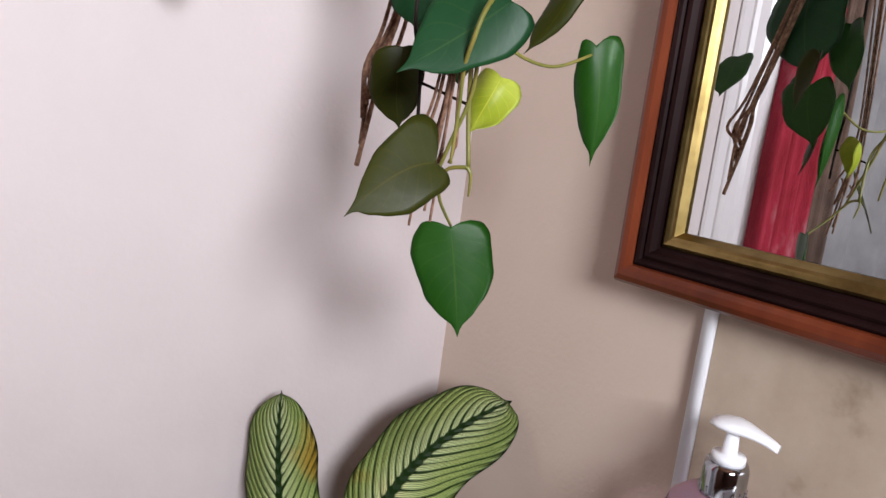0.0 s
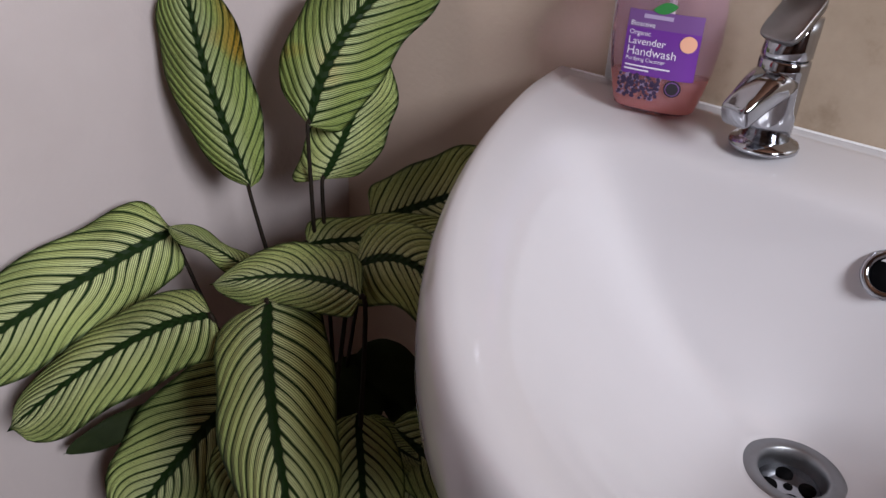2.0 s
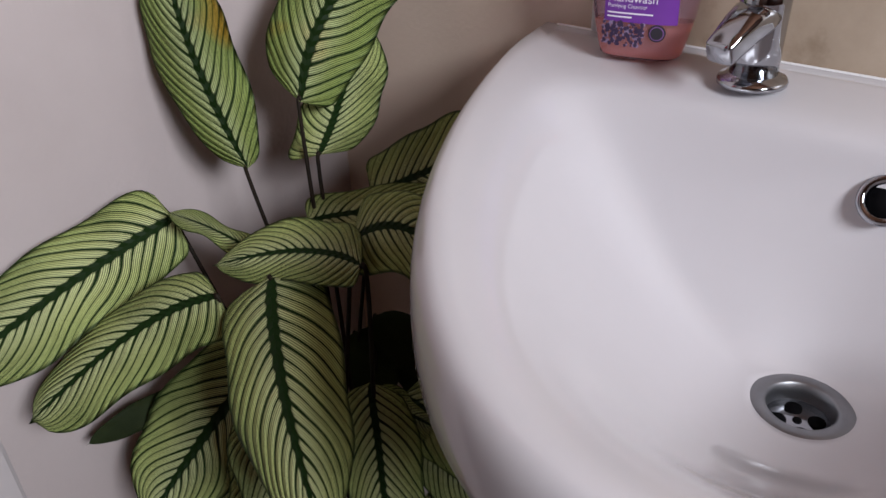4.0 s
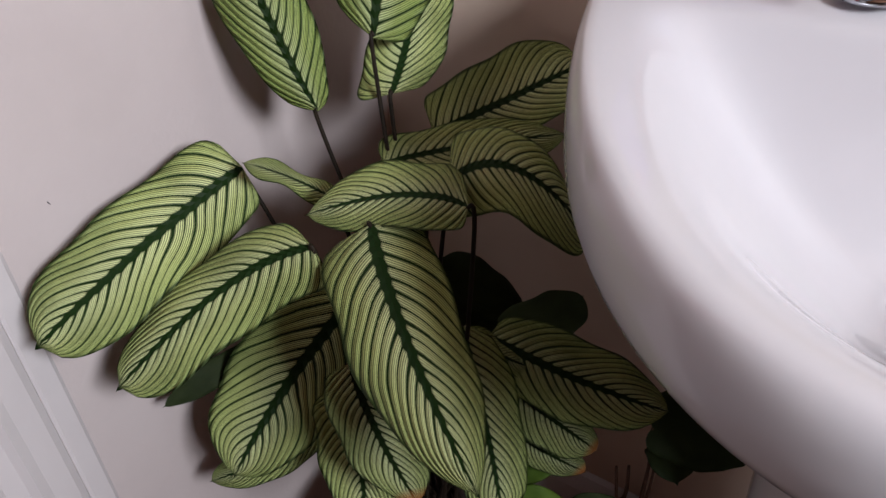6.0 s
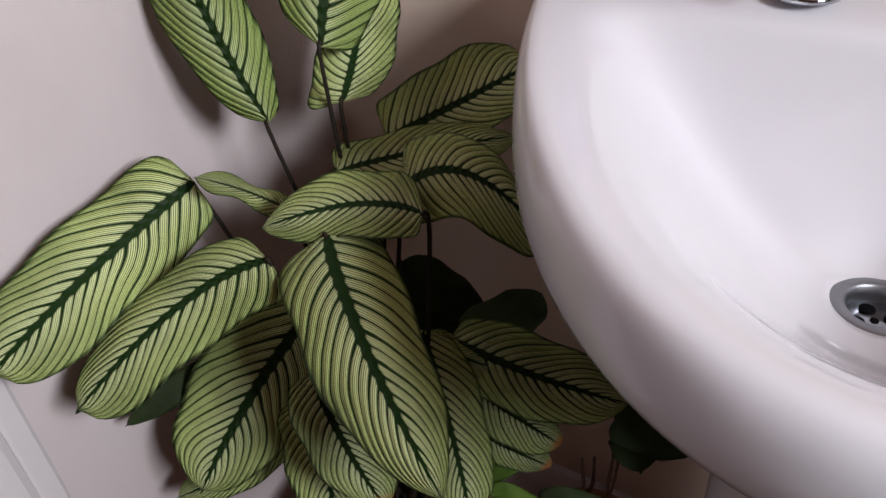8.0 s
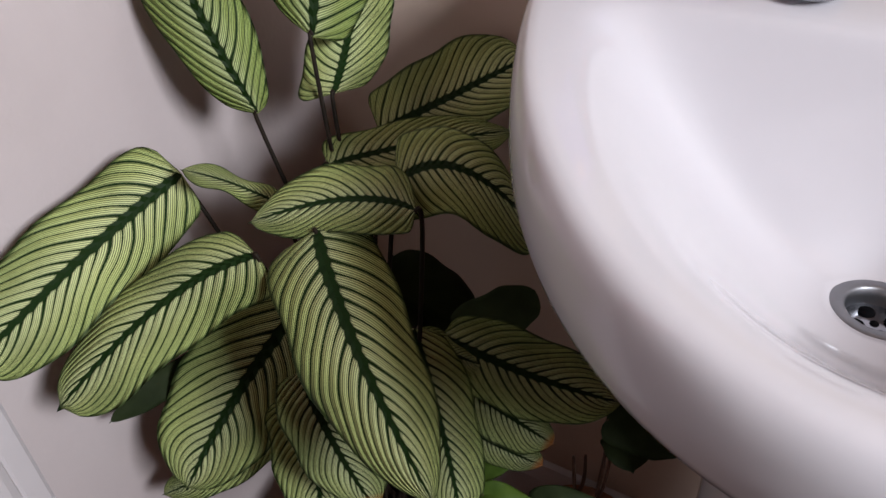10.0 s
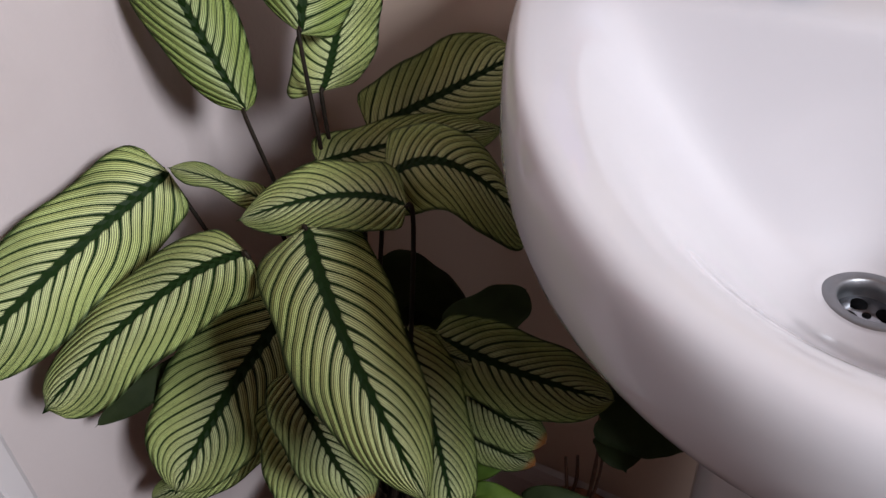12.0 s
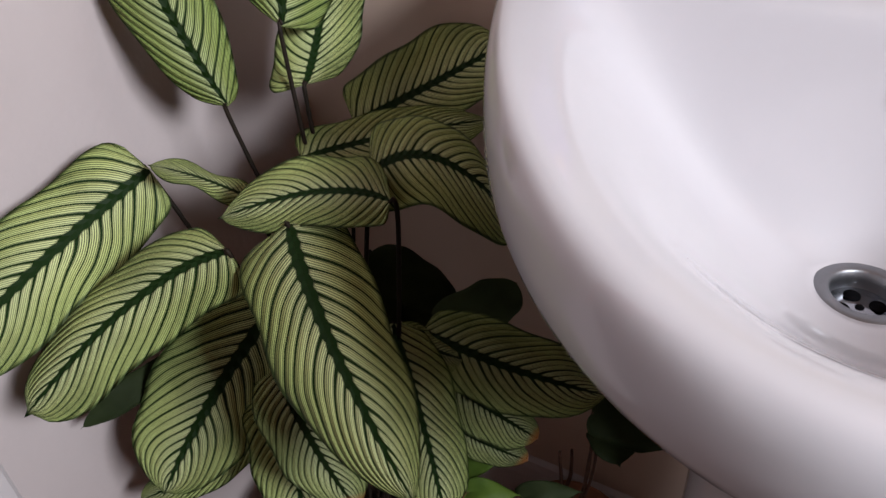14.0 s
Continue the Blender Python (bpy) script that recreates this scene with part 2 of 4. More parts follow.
def heart_material(name, c0, c1):
    m = mottled(name, [(0.3, c0), (0.7, c1)], 18.0, 0.45, 0.2, 60.0)
    shader(m).inputs["Specular IOR Level"].default_value = 0.2
    # a paler midrib and faint side veins
    uv = node(m, "ShaderNodeUVMap")
    sep = node(m, "ShaderNodeSeparateXYZ")
    link(m, uv, "UV", sep, "Vector")

    def calc(op, a, b=None):
        n = m.node_tree.nodes.new("ShaderNodeMath")
        n.operation = op
        for i, v in enumerate((a, b)):
            if isinstance(v, (int, float)):
                n.inputs[i].default_value = v
            elif v is not None:
                m.node_tree.links.new(v, n.inputs[i])
        return n.outputs[0]

    u = calc("ABSOLUTE", sep.outputs["X"])
    rib = calc("MAXIMUM", calc("SUBTRACT", 1.0, calc("DIVIDE", u, 0.035)), 0.0)
    wave = calc("ABSOLUTE", calc("SUBTRACT", calc("FRACT", calc("MULTIPLY", calc("SUBTRACT", sep.outputs["Y"], calc("MULTIPLY", u, 0.35)), 7.0)), 0.5))
    vein = calc("MULTIPLY", calc("MAXIMUM", calc("SUBTRACT", 1.0, calc("DIVIDE", wave, 0.07)), 0.0), 0.35)
    both = calc("MAXIMUM", rib, vein)
    mix = node(m, "ShaderNodeMix")
    mix.data_type = "RGBA"
    base = shader(m).inputs["Base Color"].links[0].from_socket
    m.node_tree.links.new(calc("MULTIPLY", both, 0.55), mix.inputs[0])
    m.node_tree.links.new(base, mix.inputs[6])
    mix.inputs[7].default_value = (c1[0] * 1.6 + 0.02, c1[1] * 1.35 + 0.01, c1[2] * 1.2, 1)
    link(m, mix, 2, shader(m), "Base Color")
    return m


GREEN_HEART = heart_material("green_heart_leaf", (0.007, 0.042, 0.003), (0.012, 0.060, 0.004))
OLIVE_HEART = heart_material("olive_heart_leaf", (0.018, 0.022, 0.002), (0.030, 0.033, 0.003))
UNDER_HEART = heart_material("bluish_green_heart_leaf", (0.006, 0.036, 0.012), (0.010, 0.052, 0.016))
YELLOW_HEART = heart_material("yellow_heart_leaf", (0.20, 0.25, 0.01), (0.34, 0.38, 0.05))


# ---- mesh helpers ----
def mesh_of(name, bm, *mats, smooth=True):
    me = bpy.data.meshes.new(name)
    bmesh.ops.recalc_face_normals(bm, faces=bm.faces)
    bm.to_mesh(me)
    bm.free()
    for m in mats:
        me.materials.append(m)
    for p in me.polygons:
        p.use_smooth = smooth
    return me


def part(name, bm, mat, parent=None, label="", smooth=True):
    mats = mat if isinstance(mat, (list, tuple)) else (mat,)
    ob = new(name, mesh_of(name, bm, *mats, smooth=smooth))
    if parent:
        ob.parent = parent
    if label:
        ob["label"] = label
    return ob


def thing(name, at, label, category, group="", kind=""):
    ob = new(name)
    ob.location = at
    ob.empty_display_size = 0.05
    return tagged(ob, label, category, group, kind)


def box(bm, x0, x1, y0, y1, z0, z1, bevel=0.0):
    m = Matrix.Translation(((x0 + x1) / 2, (y0 + y1) / 2, (z0 + z1) / 2)) @ Matrix.Diagonal((x1 - x0, y1 - y0, z1 - z0, 1))
    r = bmesh.ops.create_cube(bm, size=1.0, matrix=m)
    if bevel:
        edges = list({e for v in r["verts"] for e in v.link_edges})
        bmesh.ops.bevel(bm, geom=edges, offset=bevel, segments=2, affect="EDGES", profile=0.5)


def boxed(name, dims, mat, parent=None, label="", bevel=0.0):
    bm = bmesh.new()
    box(bm, *dims, bevel=bevel)
    return part(name, bm, mat, parent, label, smooth=False)


def loft(bm, rings, cap_start=False, cap_end=False, closed=True):
    rows = [[bm.verts.new(p) for p in ring] for ring in rings]
    n = len(rows[0])
    for a, b in zip(rows, rows[1:]):
        for i in range(n if closed else n - 1):
            j = (i + 1) % n
            bm.faces.new((a[i], a[j], b[j], b[i]))
    if cap_start:
        bm.faces.new(rows[0][::-1])
    if cap_end:
        bm.faces.new(rows[-1])
    return rows


def circle(c, r, n=32, axis=None, ry=None):
    c = Vector(c)
    if axis is None:
        return [c + Vector((r * math.cos(2 * math.pi * i / n), (ry or r) * math.sin(2 * math.pi * i / n), 0)) for i in range(n)]
    a = Vector(axis).normalized()
    u = a.orthogonal().normalized()
    w = a.cross(u)
    return [c + r * (math.cos(2 * math.pi * i / n) * u + math.sin(2 * math.pi * i / n) * w) for i in range(n)]


def lathe(bm, c, profile, n=40, axis=None, caps=(True, True)):
    """Rings of radius r at height h over c, along the axis."""
    a = Vector(axis).normalized() if axis else Vector((0, 0, 1))
    rings = [circle(Vector(c) + a * h, max(r, 1e-4), n, axis) for r, h in profile]
    loft(bm, rings, *caps)


def tube(bm, pts, radii, n=8):
    """A tapered tube along a smooth line through the points."""
    pts = [Vector(p) for p in pts]
    line, rad = [], []
    for i in range(len(pts) - 1):
        p0, p1, p2, p3 = pts[max(i - 1, 0)], pts[i], pts[i + 1], pts[min(i + 2, len(pts) - 1)]
        for k in range(6):
            s = k / 6
            line.append(0.5 * (2 * p1 + (p2 - p0) * s + (2 * p0 - 5 * p1 + 4 * p2 - p3) * s * s + (3 * p1 - p0 - 3 * p2 + p3) * s ** 3))
            f = (i + s) / (len(pts) - 1)
            rad.append(radii[0] + (radii[1] - radii[0]) * f)
    line.append(pts[-1])
    rad.append(radii[1])
    rings = []
    for i, p in enumerate(line):
        d = line[min(i + 1, len(line) - 1)] - line[max(i - 1, 0)]
        ref = Vector((0.31, 0.87, 0.12))
        u = d.cross(ref).normalized()
        w = d.cross(u).normalized()
        rings.append([p + rad[i] * (math.cos(2 * math.pi * k / n) * u + math.sin(2 * math.pi * k / n) * w) for k in range(n)])
    loft(bm, rings, True, True)


# ---- the room ----
def wall_with_hole(name, axis, pos, thick, a0, a1, z0, z1, hole, mat, label):
    """A wall in the plane axis = pos, from a0 to a1 along the other axis, with a hole (a0, a1, z0, z1)."""
    bm = bmesh.new()
    h0, h1, hz0, hz1 = hole
    for p0, p1, q0, q1 in ((a0, h0, z0, z1), (h1, a1, z0, z1), (h0, h1, z0, hz0), (h0, h1, hz1, z1)):
        if p1 - p0 < 1e-4 or q1 - q0 < 1e-4:
            continue
        lo, hi = min(pos, pos + thick), max(pos, pos + thick)
        if axis == "x":
            box(bm, lo, hi, p0, p1, q0, q1)
        else:
            box(bm, p0, p1, lo, hi, q0, q1)
    return tagged(part(name, bm, mat, smooth=False), label, "wall", kind="structure")


DOOR = (-1.36, -0.60, 0.0, 2.03)
wall_with_hole("wall_west", "x", 0, -0.12, ROOM_Y, 0.12, 0, ROOM_Z, DOOR, PAINT, "off-white painted plaster wall beside the basin")
bm = bmesh.new()
box(bm, 0, ROOM_X + 0.12, 0, 0.12, 0, ROOM_Z)
tagged(part("wall_north", bm, BEIGE, smooth=False), "beige painted plaster wall behind the basin", "wall", kind="structure")
# east and south walls close the room and limit its bounced light
wall_with_hole("wall_east", "x", ROOM_X, 0.12, ROOM_Y, 0, 0, ROOM_Z, WIN, UNSEEN_WALL, "unseen wall with a window, made brown to cut bounced light")
bm = bmesh.new()
box(bm, -0.12, ROOM_X + 0.12, ROOM_Y - 0.12, ROOM_Y, 0, ROOM_Z)
tagged(part("wall_south", bm, UNSEEN_WALL, smooth=False), "unseen wall, made brown to cut bounced light", "wall", kind="structure")
bm = bmesh.new()
box(bm, -0.6, ROOM_X + 0.12, ROOM_Y - 0.12, 0.12, -0.1, 0)
tagged(part("floor", bm, FLOOR, smooth=False), "brown wood-effect floor, darkened to keep bounced light low and warm", "floor", kind="structure")
bm = bmesh.new()
box(bm, -0.12, ROOM_X + 0.12, ROOM_Y - 0.12, 0.12, ROOM_Z, ROOM_Z + 0.1)
tagged(part("ceiling", bm, UNSEEN_CEILING, smooth=False), "unseen ceiling, made dark brown to cut bounced light", "ceiling", kind="structure")

# the window: a frame and a sill in the opening
win = thing("window_1", (ROOM_X + 0.06, -0.80, 1.46), "white framed window with a sill", "window", kind="structure")
W0, W1, WZ0, WZ1 = WIN
for n, d in (("window_frame", (ROOM_X + 0.04, ROOM_X + 0.09, W0 + 0.002, W0 + 0.05, WZ0 + 0.002, WZ1 - 0.002)), ("window_frame", (ROOM_X + 0.04, ROOM_X + 0.09, W1 - 0.05, W1 - 0.002, WZ0 + 0.002, WZ1 - 0.002)),
             ("window_frame", (ROOM_X + 0.04, ROOM_X + 0.09, W0 + 0.05, W1 - 0.05, WZ0 + 0.002, WZ0 + 0.05)), ("window_frame", (ROOM_X + 0.04, ROOM_X + 0.09, W0 + 0.05, W1 - 0.05, WZ1 - 0.05, WZ1 - 0.002)),
             ("window_sill", (ROOM_X - 0.04, ROOM_X - 0.001, W0 - 0.02, W1 + 0.02, WZ0 - 0.03, WZ0 - 0.005))):
    p = boxed(n, d, WHITE_GLOSS, bevel=0.003)
    p.parent = win
    p.matrix_parent_inverse = Matrix.Translation(win.location).inverted()


def under(ob, parent):
    ob.parent = parent
    ob.matrix_parent_inverse = Matrix.Translation(parent.location).inverted()
    return ob


# door in the west wall, with its moulded architrave
def architrave(bm, p0, p1, out, prof):
    """A moulded strip from p0 to p1; prof: (across, proud) pairs; out: the way across."""
    rings = []
    for p in (p0, p1):
        rings.append([Vector(p) + Vector(out) * a + Vector((h, 0, 0)) for a, h in prof])
    loft(bm, rings, True, True)


PROF = [(0, 0.001), (0, 0.006), (0.006, 0.010), (0.024, 0.013), (0.032, 0.017), (0.038, 0.012), (0.052, 0.012), (0.060, 0.018), (0.066, 0.018), (0.070, 0.014), (0.070, 0.001)]
PROF = [(0, 0.001), (0, 0.003), (0.004, 0.006), (0.021, 0.0075), (0.024, 0.006)] + [(a * 1.15 + 0.026, h + 0.003) for a, h in PROF[1:-1]] + [(0.1065, 0.001)]
bm = bmesh.new()
architrave(bm, (0, -0.485, 0), (0, -0.485, 2.1), (0, -1, 0), PROF)
tagged(part("architrave", bm, WHITE_GLOSS, smooth=False), "white gloss moulded door architrave on the wall", "architrave", kind="structure")
bm = bmesh.new()
architrave(bm, (0, -1.488, 0), (0, -1.488, 2.1), (0, 1, 0), PROF)
tagged(part("architrave", bm, WHITE_GLOSS, smooth=False), "white gloss moulded door architrave on the wall", "architrave", kind="structure")
door = thing("door_1", (-0.03, -0.98, 0), "closed pale grey painted panel door", "door", kind="structure")
under(boxed("door_leaf", (-0.055, -0.015, -1.355, -0.605, 0.008, 2.025), DOOR_PAINT, bevel=0.002), door)
for y0, y1 in ((-1.27, -1.02), (-0.94, -0.69)):
    for z0, z1 in ((0.2, 0.85), (1.0, 1.9)):
        under(boxed("door_panel", (-0.015, -0.009, y0, y1, z0, z1), DOOR_PAINT, bevel=0.002), door)
bm = bmesh.new()
lathe(bm, (-0.015, -1.30, 1.0), [(0.022, 0), (0.024, 0.004), (0.010, 0.010), (0.010, 0.035), (0.024, 0.045), (0.026, 0.06), (0.015, 0.07)], 24, (1, 0, 0))
under(part("door_knob", bm, CHROME), door)

# skirting along the north wall
bm = bmesh.new()
prof = [(0.0005, 0), (0.016, 0), (0.016, 0.10), (0.012, 0.115), (0.008, 0.125), (0.0005, 0.13)]
loft(bm, [[Vector((x, -a, z)) for a, z in prof] for x in (0.0, ROOM_X)], True, True)
tagged(part("baseboard", bm, WHITE_GLOSS, smooth=False), "white gloss skirting board", "skirting", kind="structure")

# stone-look splash panel and its white edge bead
bm = bmesh.new()
box(bm, 0.358, 1.55, -0.005, -0.0005, 0.862, 1.75)
tagged(part("splash_panel", bm, STONE, smooth=False), "beige stone-effect splash panel on the wall", "wall panel", kind="structure")
bm = bmesh.new()
prof = [(0.344, -0.0005), (0.344, -0.005), (0.347, -0.008), (0.353, -0.009), (0.3575, -0.007), (0.3575, -0.0005)]
loft(bm, [[Vector((x, y, z)) for x, y in prof] for z in (0.864, 1.75)], True, True)
tagged(part("trim", bm, WHITE_PLASTIC), "white plastic edge trim of the splash panel", "trim", kind="structure")
bm = bmesh.new()
tube(bm, [(0.31, -0.006, 0.8655), (0.6, -0.007, 0.8655), (0.92, -0.006, 0.8655)], (0.0024, 0.0024), 8)
tagged(part("sealant", bm, WHITE_PLASTIC), "white silicone sealant along the basin's back edge", "sealant", kind="structure")

# ---- the framed mirror ----
MX0, MZ0, MX1, MZ1 = 0.263, 1.107, 0.90, 1.95
mirror = thing("framed_mirror", ((MX0 + MX1) / 2, 0, MZ0), "wall mirror in a mahogany frame with gilt inner edge", "mirror")


def frame_band(name, prof, mat, label=""):
    """One moulding round the mirror: prof is (inset, proud) pairs."""
    bm = bmesh.new()
    corners = [(MX0, MZ0, 1, 1), (MX1, MZ0, -1, 1), (MX1, MZ1, -1, -1), (MX0, MZ1, 1, -1)]
    rings = [[Vector((x + i * sx, -h, z + i * sz)) for i, h in prof] for x, z, sx, sz in corners]
    rows = [[bm.verts.new(p) for p in r] for r in rings]
    n = len(prof)
    for k in range(4):
        a, b = rows[k], rows[(k + 1) % 4]
        for i in range(n - 1):
            bm.faces.new((a[i], a[i + 1], b[i + 1], b[i]))
        bm.faces.new((a[n - 1], a[0], b[0], b[n - 1]))
    ob = part(name, bm, mat, None, label, smooth=False)
    return under(ob, mirror)


frame_band("outer_moulding", [(0, 0.001), (0, 0.026), (0.003, 0.031), (0.008, 0.0335), (0.013, 0.033), (0.017, 0.030), (0.0185, 0.026), (0.0185, 0.001)], MAHOGANY)
frame_band("dark_moulding", [(0.0187, 0.001), (0.0187, 0.0275), (0.021, 0.029), (0.0235, 0.0275), (0.025, 0.025), (0.028, 0.0265), (0.031, 0.025), (0.034, 0.020), (0.038, 0.017), (0.038, 0.001)], DARK_WOOD, "dark stained hollow of the frame")
frame_band("gilt_slip", [(0.0382, 0.001), (0.0382, 0.019), (0.041, 0.021), (0.044, 0.0195), (0.0455, 0.0185), (0.048, 0.018), (0.0505, 0.014), (0.0525, 0.011), (0.0525, 0.001)], GILT, "gilt inner edge")
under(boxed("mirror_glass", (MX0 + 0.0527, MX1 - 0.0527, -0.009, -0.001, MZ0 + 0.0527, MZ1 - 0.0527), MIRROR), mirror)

# ---- the basin ----
BX, BY0, BA, BB = 0.615, 0.188, 0.340, 0.643
DRAIN = Vector((0.616, -0.18, 0.700))
NB = 96


def outline(scale_in=0.0, k=1.0, pull=(0.615, -0.13), front=0.0):
    """The rim's outline: an ellipse cut off straight at the wall, inset by scale_in metres and shrunk by k."""
    a, b = BA - scale_in, BB - scale_in - front
    top = -0.004 - scale_in * 0.12
    t0 = math.asin(max(-1, min(1, (top - BY0) / b)))
    pts = []
    nfront = 72
    for i in range(nfront + 1):
        t = math.pi - t0 + (i / nfront) * (math.pi + 2 * t0)
        pts.append((BX + a * math.cos(t), BY0 + b * math.sin(t)))
    x0, x1 = pts[-1][0], pts[0][0]
    nback = NB - nfront
    for i in range(1, nback):
        pts.append((x0 + (x1 - x0) * i / nback, top))
    return [((x - pull[0]) * k + pull[0], (y - pull[1]) * k + pull[1] if k < 1 else y) for x, y in pts]


def bowl_edge():
    """The bowl's upper edge, in the order of the outline: inside the rim, and straight in front of the tap deck."""
    cx, cy = 0.615, -0.285
    pts = []
    for x, y in outline(0.0):
        d = Vector((x - cx, y - cy)).normalized()
        a, b = BA - 0.040, BB - 0.040
        qa = (d.x / a) ** 2 + (d.y / b) ** 2
        qb = 2 * d.y * (cy - BY0) / b ** 2
        qc = ((cy - BY0) / b) ** 2 - 1
        r1 = (-qb + math.sqrt(qb * qb - 4 * qa * qc)) / (2 * qa)
        r2 = (-0.098 - cy) / max(d.y, 1e-4) if d.y > 0 else 9.0
        r = (r1 ** -7 + r2 ** -7) ** (-1 / 7)
        pts.append((cx + d.x * r, cy + d.y * r))
    return pts


basin = thing("wash_basin", (0.615, -0.05, 0), "white glazed ceramic wash basin on a pedestal", "basin")
bm = bmesh.new()
rings = []
for k, z in ((0.30, 0.590), (0.42, 0.598), (0.58, 0.622), (0.72, 0.660), (0.83, 0.704), (0.915, 0.742)):
    rings.append([(x, y, z) for x, y in outline(0.006, k, front=0.04)])


def rim_ring(inset, front=0.0):
    """The outline, inset less beside the tap deck than round the front."""
    ring = []
    for (x0, y0), (x1, y1) in zip(outline(inset * 0.5, front=front), outline(inset, front=front)):
        w = max(0.0, min(1.0, (-0.06 - y1) / 0.28))
        ring.append((x0 + (x1 - x0) * w, y0 + (y1 - y0) * w))
    return ring


for inset, front, z in ((0.012, 0.030, 0.768), (0.005, 0.017, 0.785), (0.001, 0.007, 0.803), (0.0, 0.001, 0.818), (0.0004, 0, 0.834), (0.0012, 0, 0.846), (0.0028, 0, 0.8535), (0.0052, 0, 0.8592), (0.0082, 0, 0.8632), (0.0115, 0, 0.8656), (0.0155, 0, 0.8668)):
    rings.append([(x, y, z) for x, y in rim_ring(inset, front)])
edge = bowl_edge()
rim = rim_ring(0.0155)


def fall(y, flat, sloped):
    """How far the surface has fallen: little on the tap deck, more round the bowl."""
    w = max(0.0, min(1.0, (-0.06 - y) / 0.16))
    return flat + (sloped - flat) * w


for s, flat, sloped in ((0.25, 0.0001, 0.0006), (0.5, 0.0009, 0.0022), (0.75, 0.0022, 0.0046), (1.0, 0.0040, 0.0078)):
    rings.append([(r[0] + (e[0] - r[0]) * s, r[1] + (e[1] - r[1]) * s, 0.8668 - fall(e[1], flat, sloped)) for r, e in zip(rim, edge)])
for i in range(1, 33):
    s = (i / 32) ** 1.4
    f = 0.08 * s + 0.92 * (1 - (1 - s) ** 2.05)
    ring = []
    for j, e in enumerate(edge):
        top = 0.8668 - fall(e[1], 0.0040, 0.0078)
        d = Vector((e[0] - DRAIN.x, e[1] - DRAIN.y))
        tgt = Vector((DRAIN.x, DRAIN.y)) + d.normalized() * 0.030
        q = Vector(e).lerp(tgt, s)
        c = 0.06 + 0.14 * max(0.0, -d.normalized().y) + 0.10 * max(0.0, -d.normalized().x)
        n = d.normalized()
        gentle = max(0.0, 0.7 * -n.x) + max(0.0, 0.42 * -n.y)
        g = f * (1 - gentle) + gentle * (0.35 * f + 0.65 * 0.5 * (1 - math.cos(math.pi * s ** 0.85)))
        ring.append((q.x, q.y, top - (top - DRAIN.z) * g * (s + 0.4 * c) / (s + c) * (1 + c) / (1 + 0.4 * c)))
    rings.append(ring)
rings.append([(DRAIN.x + (x - DRAIN.x) * 0.9, DRAIN.y + (y - DRAIN.y) * 0.9, z - 0.008) for x, y, z in rings[-1]])


def lowered(p):
    """The rim falls gently from the tap deck to the front."""
    x, y, z = p
    return x, y, z - 0.025 * max(0.0, min(1.0, (-0.08 - y) / 0.37)) * max(0.0, min(1.0, (z - 0.70) / 0.11))


rings = [[Vector(lowered(p)) for p in ring] for ring in rings]
crest = 6 + 11
for _ in range(10):
    rings = [ring if i <= crest or i >= len(rings) - 3 else [0.5 * q + 0.25 * (a + b) for a, q, b in zip(rings[i - 1], ring, rings[i + 1])] for i, ring in enumerate(rings)]
loft(bm, rings, True, False)
bowl = part("bowl", bm, CERAMIC)
under(bowl, basin)
# pedestal
bm = bmesh.new()
rr = []
for z, a, b in ((0.0, 0.115, 0.105), (0.02, 0.115, 0.105), (0.06, 0.095, 0.09), (0.25, 0.082, 0.08), (0.5, 0.085, 0.085), (0.58, 0.10, 0.10), (0.605, 0.115, 0.11)):
    rr.append(circle((0.615, -0.135, z), a, 40, None, b))
loft(bm, rr, True, True)
under(part("pedestal", bm, CERAMIC), basin)
# waste: flange, dished seat and cross bars
waste = bmesh.new()
lathe(waste, (DRAIN.x, DRAIN.y, DRAIN.z - 0.004), [(0.0362, 0.0), (0.0368, 0.0022), (0.0360, 0.0042), (0.0240, 0.0046), (0.0222, 0.0032), (0.0214, -0.004), (0.021, -0.020)], 48, caps=(False, False))
wob = under(part("waste_flange", waste, DULL_STEEL, None, "dull steel waste flange"), basin)
bm = bmesh.new()
lathe(bm, (DRAIN.x, DRAIN.y, DRAIN.z - 0.022), [(0.0214, 0), (0.0214, 0.001)], 32)
under(part("waste_hole_shade", bm, HOLE_SHADE), wob)
bm = bmesh.new()
lathe(bm, (DRAIN.x, DRAIN.y, DRAIN.z - 0.0155), [(0.0212, 0), (0.0212, 0.0015), (0.012, 0.0005), (0.006, 0.0015)], 36)
under(part("waste_grid", bm, CHROME), wob)
# black discs on the plate stand in for its shaded holes
for k in range(5):
    ang = k * 2 * math.pi / 4 + 0.5
    rr = 0.0125 if k < 4 else 0.0
    bm = bmesh.new()
    lathe(bm, (DRAIN.x + rr * math.cos(ang), DRAIN.y + rr * math.sin(ang), DRAIN.z - 0.0146), [(0.0058 if k < 4 else 0.0032, 0), (0.0056 if k < 4 else 0.003, 0.0012)], 20)
    under(part("grid_hole_shade", bm, HOLE_SHADE), wob)
# overflow ring in the back wall of the bowl
OVN = Vector((0, -0.86, 0.5))
OV = Vector((0.620, -0.107, 0.822)) + OVN * 0.0035
bm = bmesh.new()
lathe(bm, OV - OVN.normalized() * 0.004, [(0.0165, 0), (0.017, 0.004), (0.0155, 0.0065), (0.012, 0.006), (0.0105, 0.003), (0.0105, 0.0005)], 36, OVN, caps=(True, False))
ovr = under(part("overflow_ring", bm, CHROME, None, "chrome overflow ring"), basin)
bm = bmesh.new()
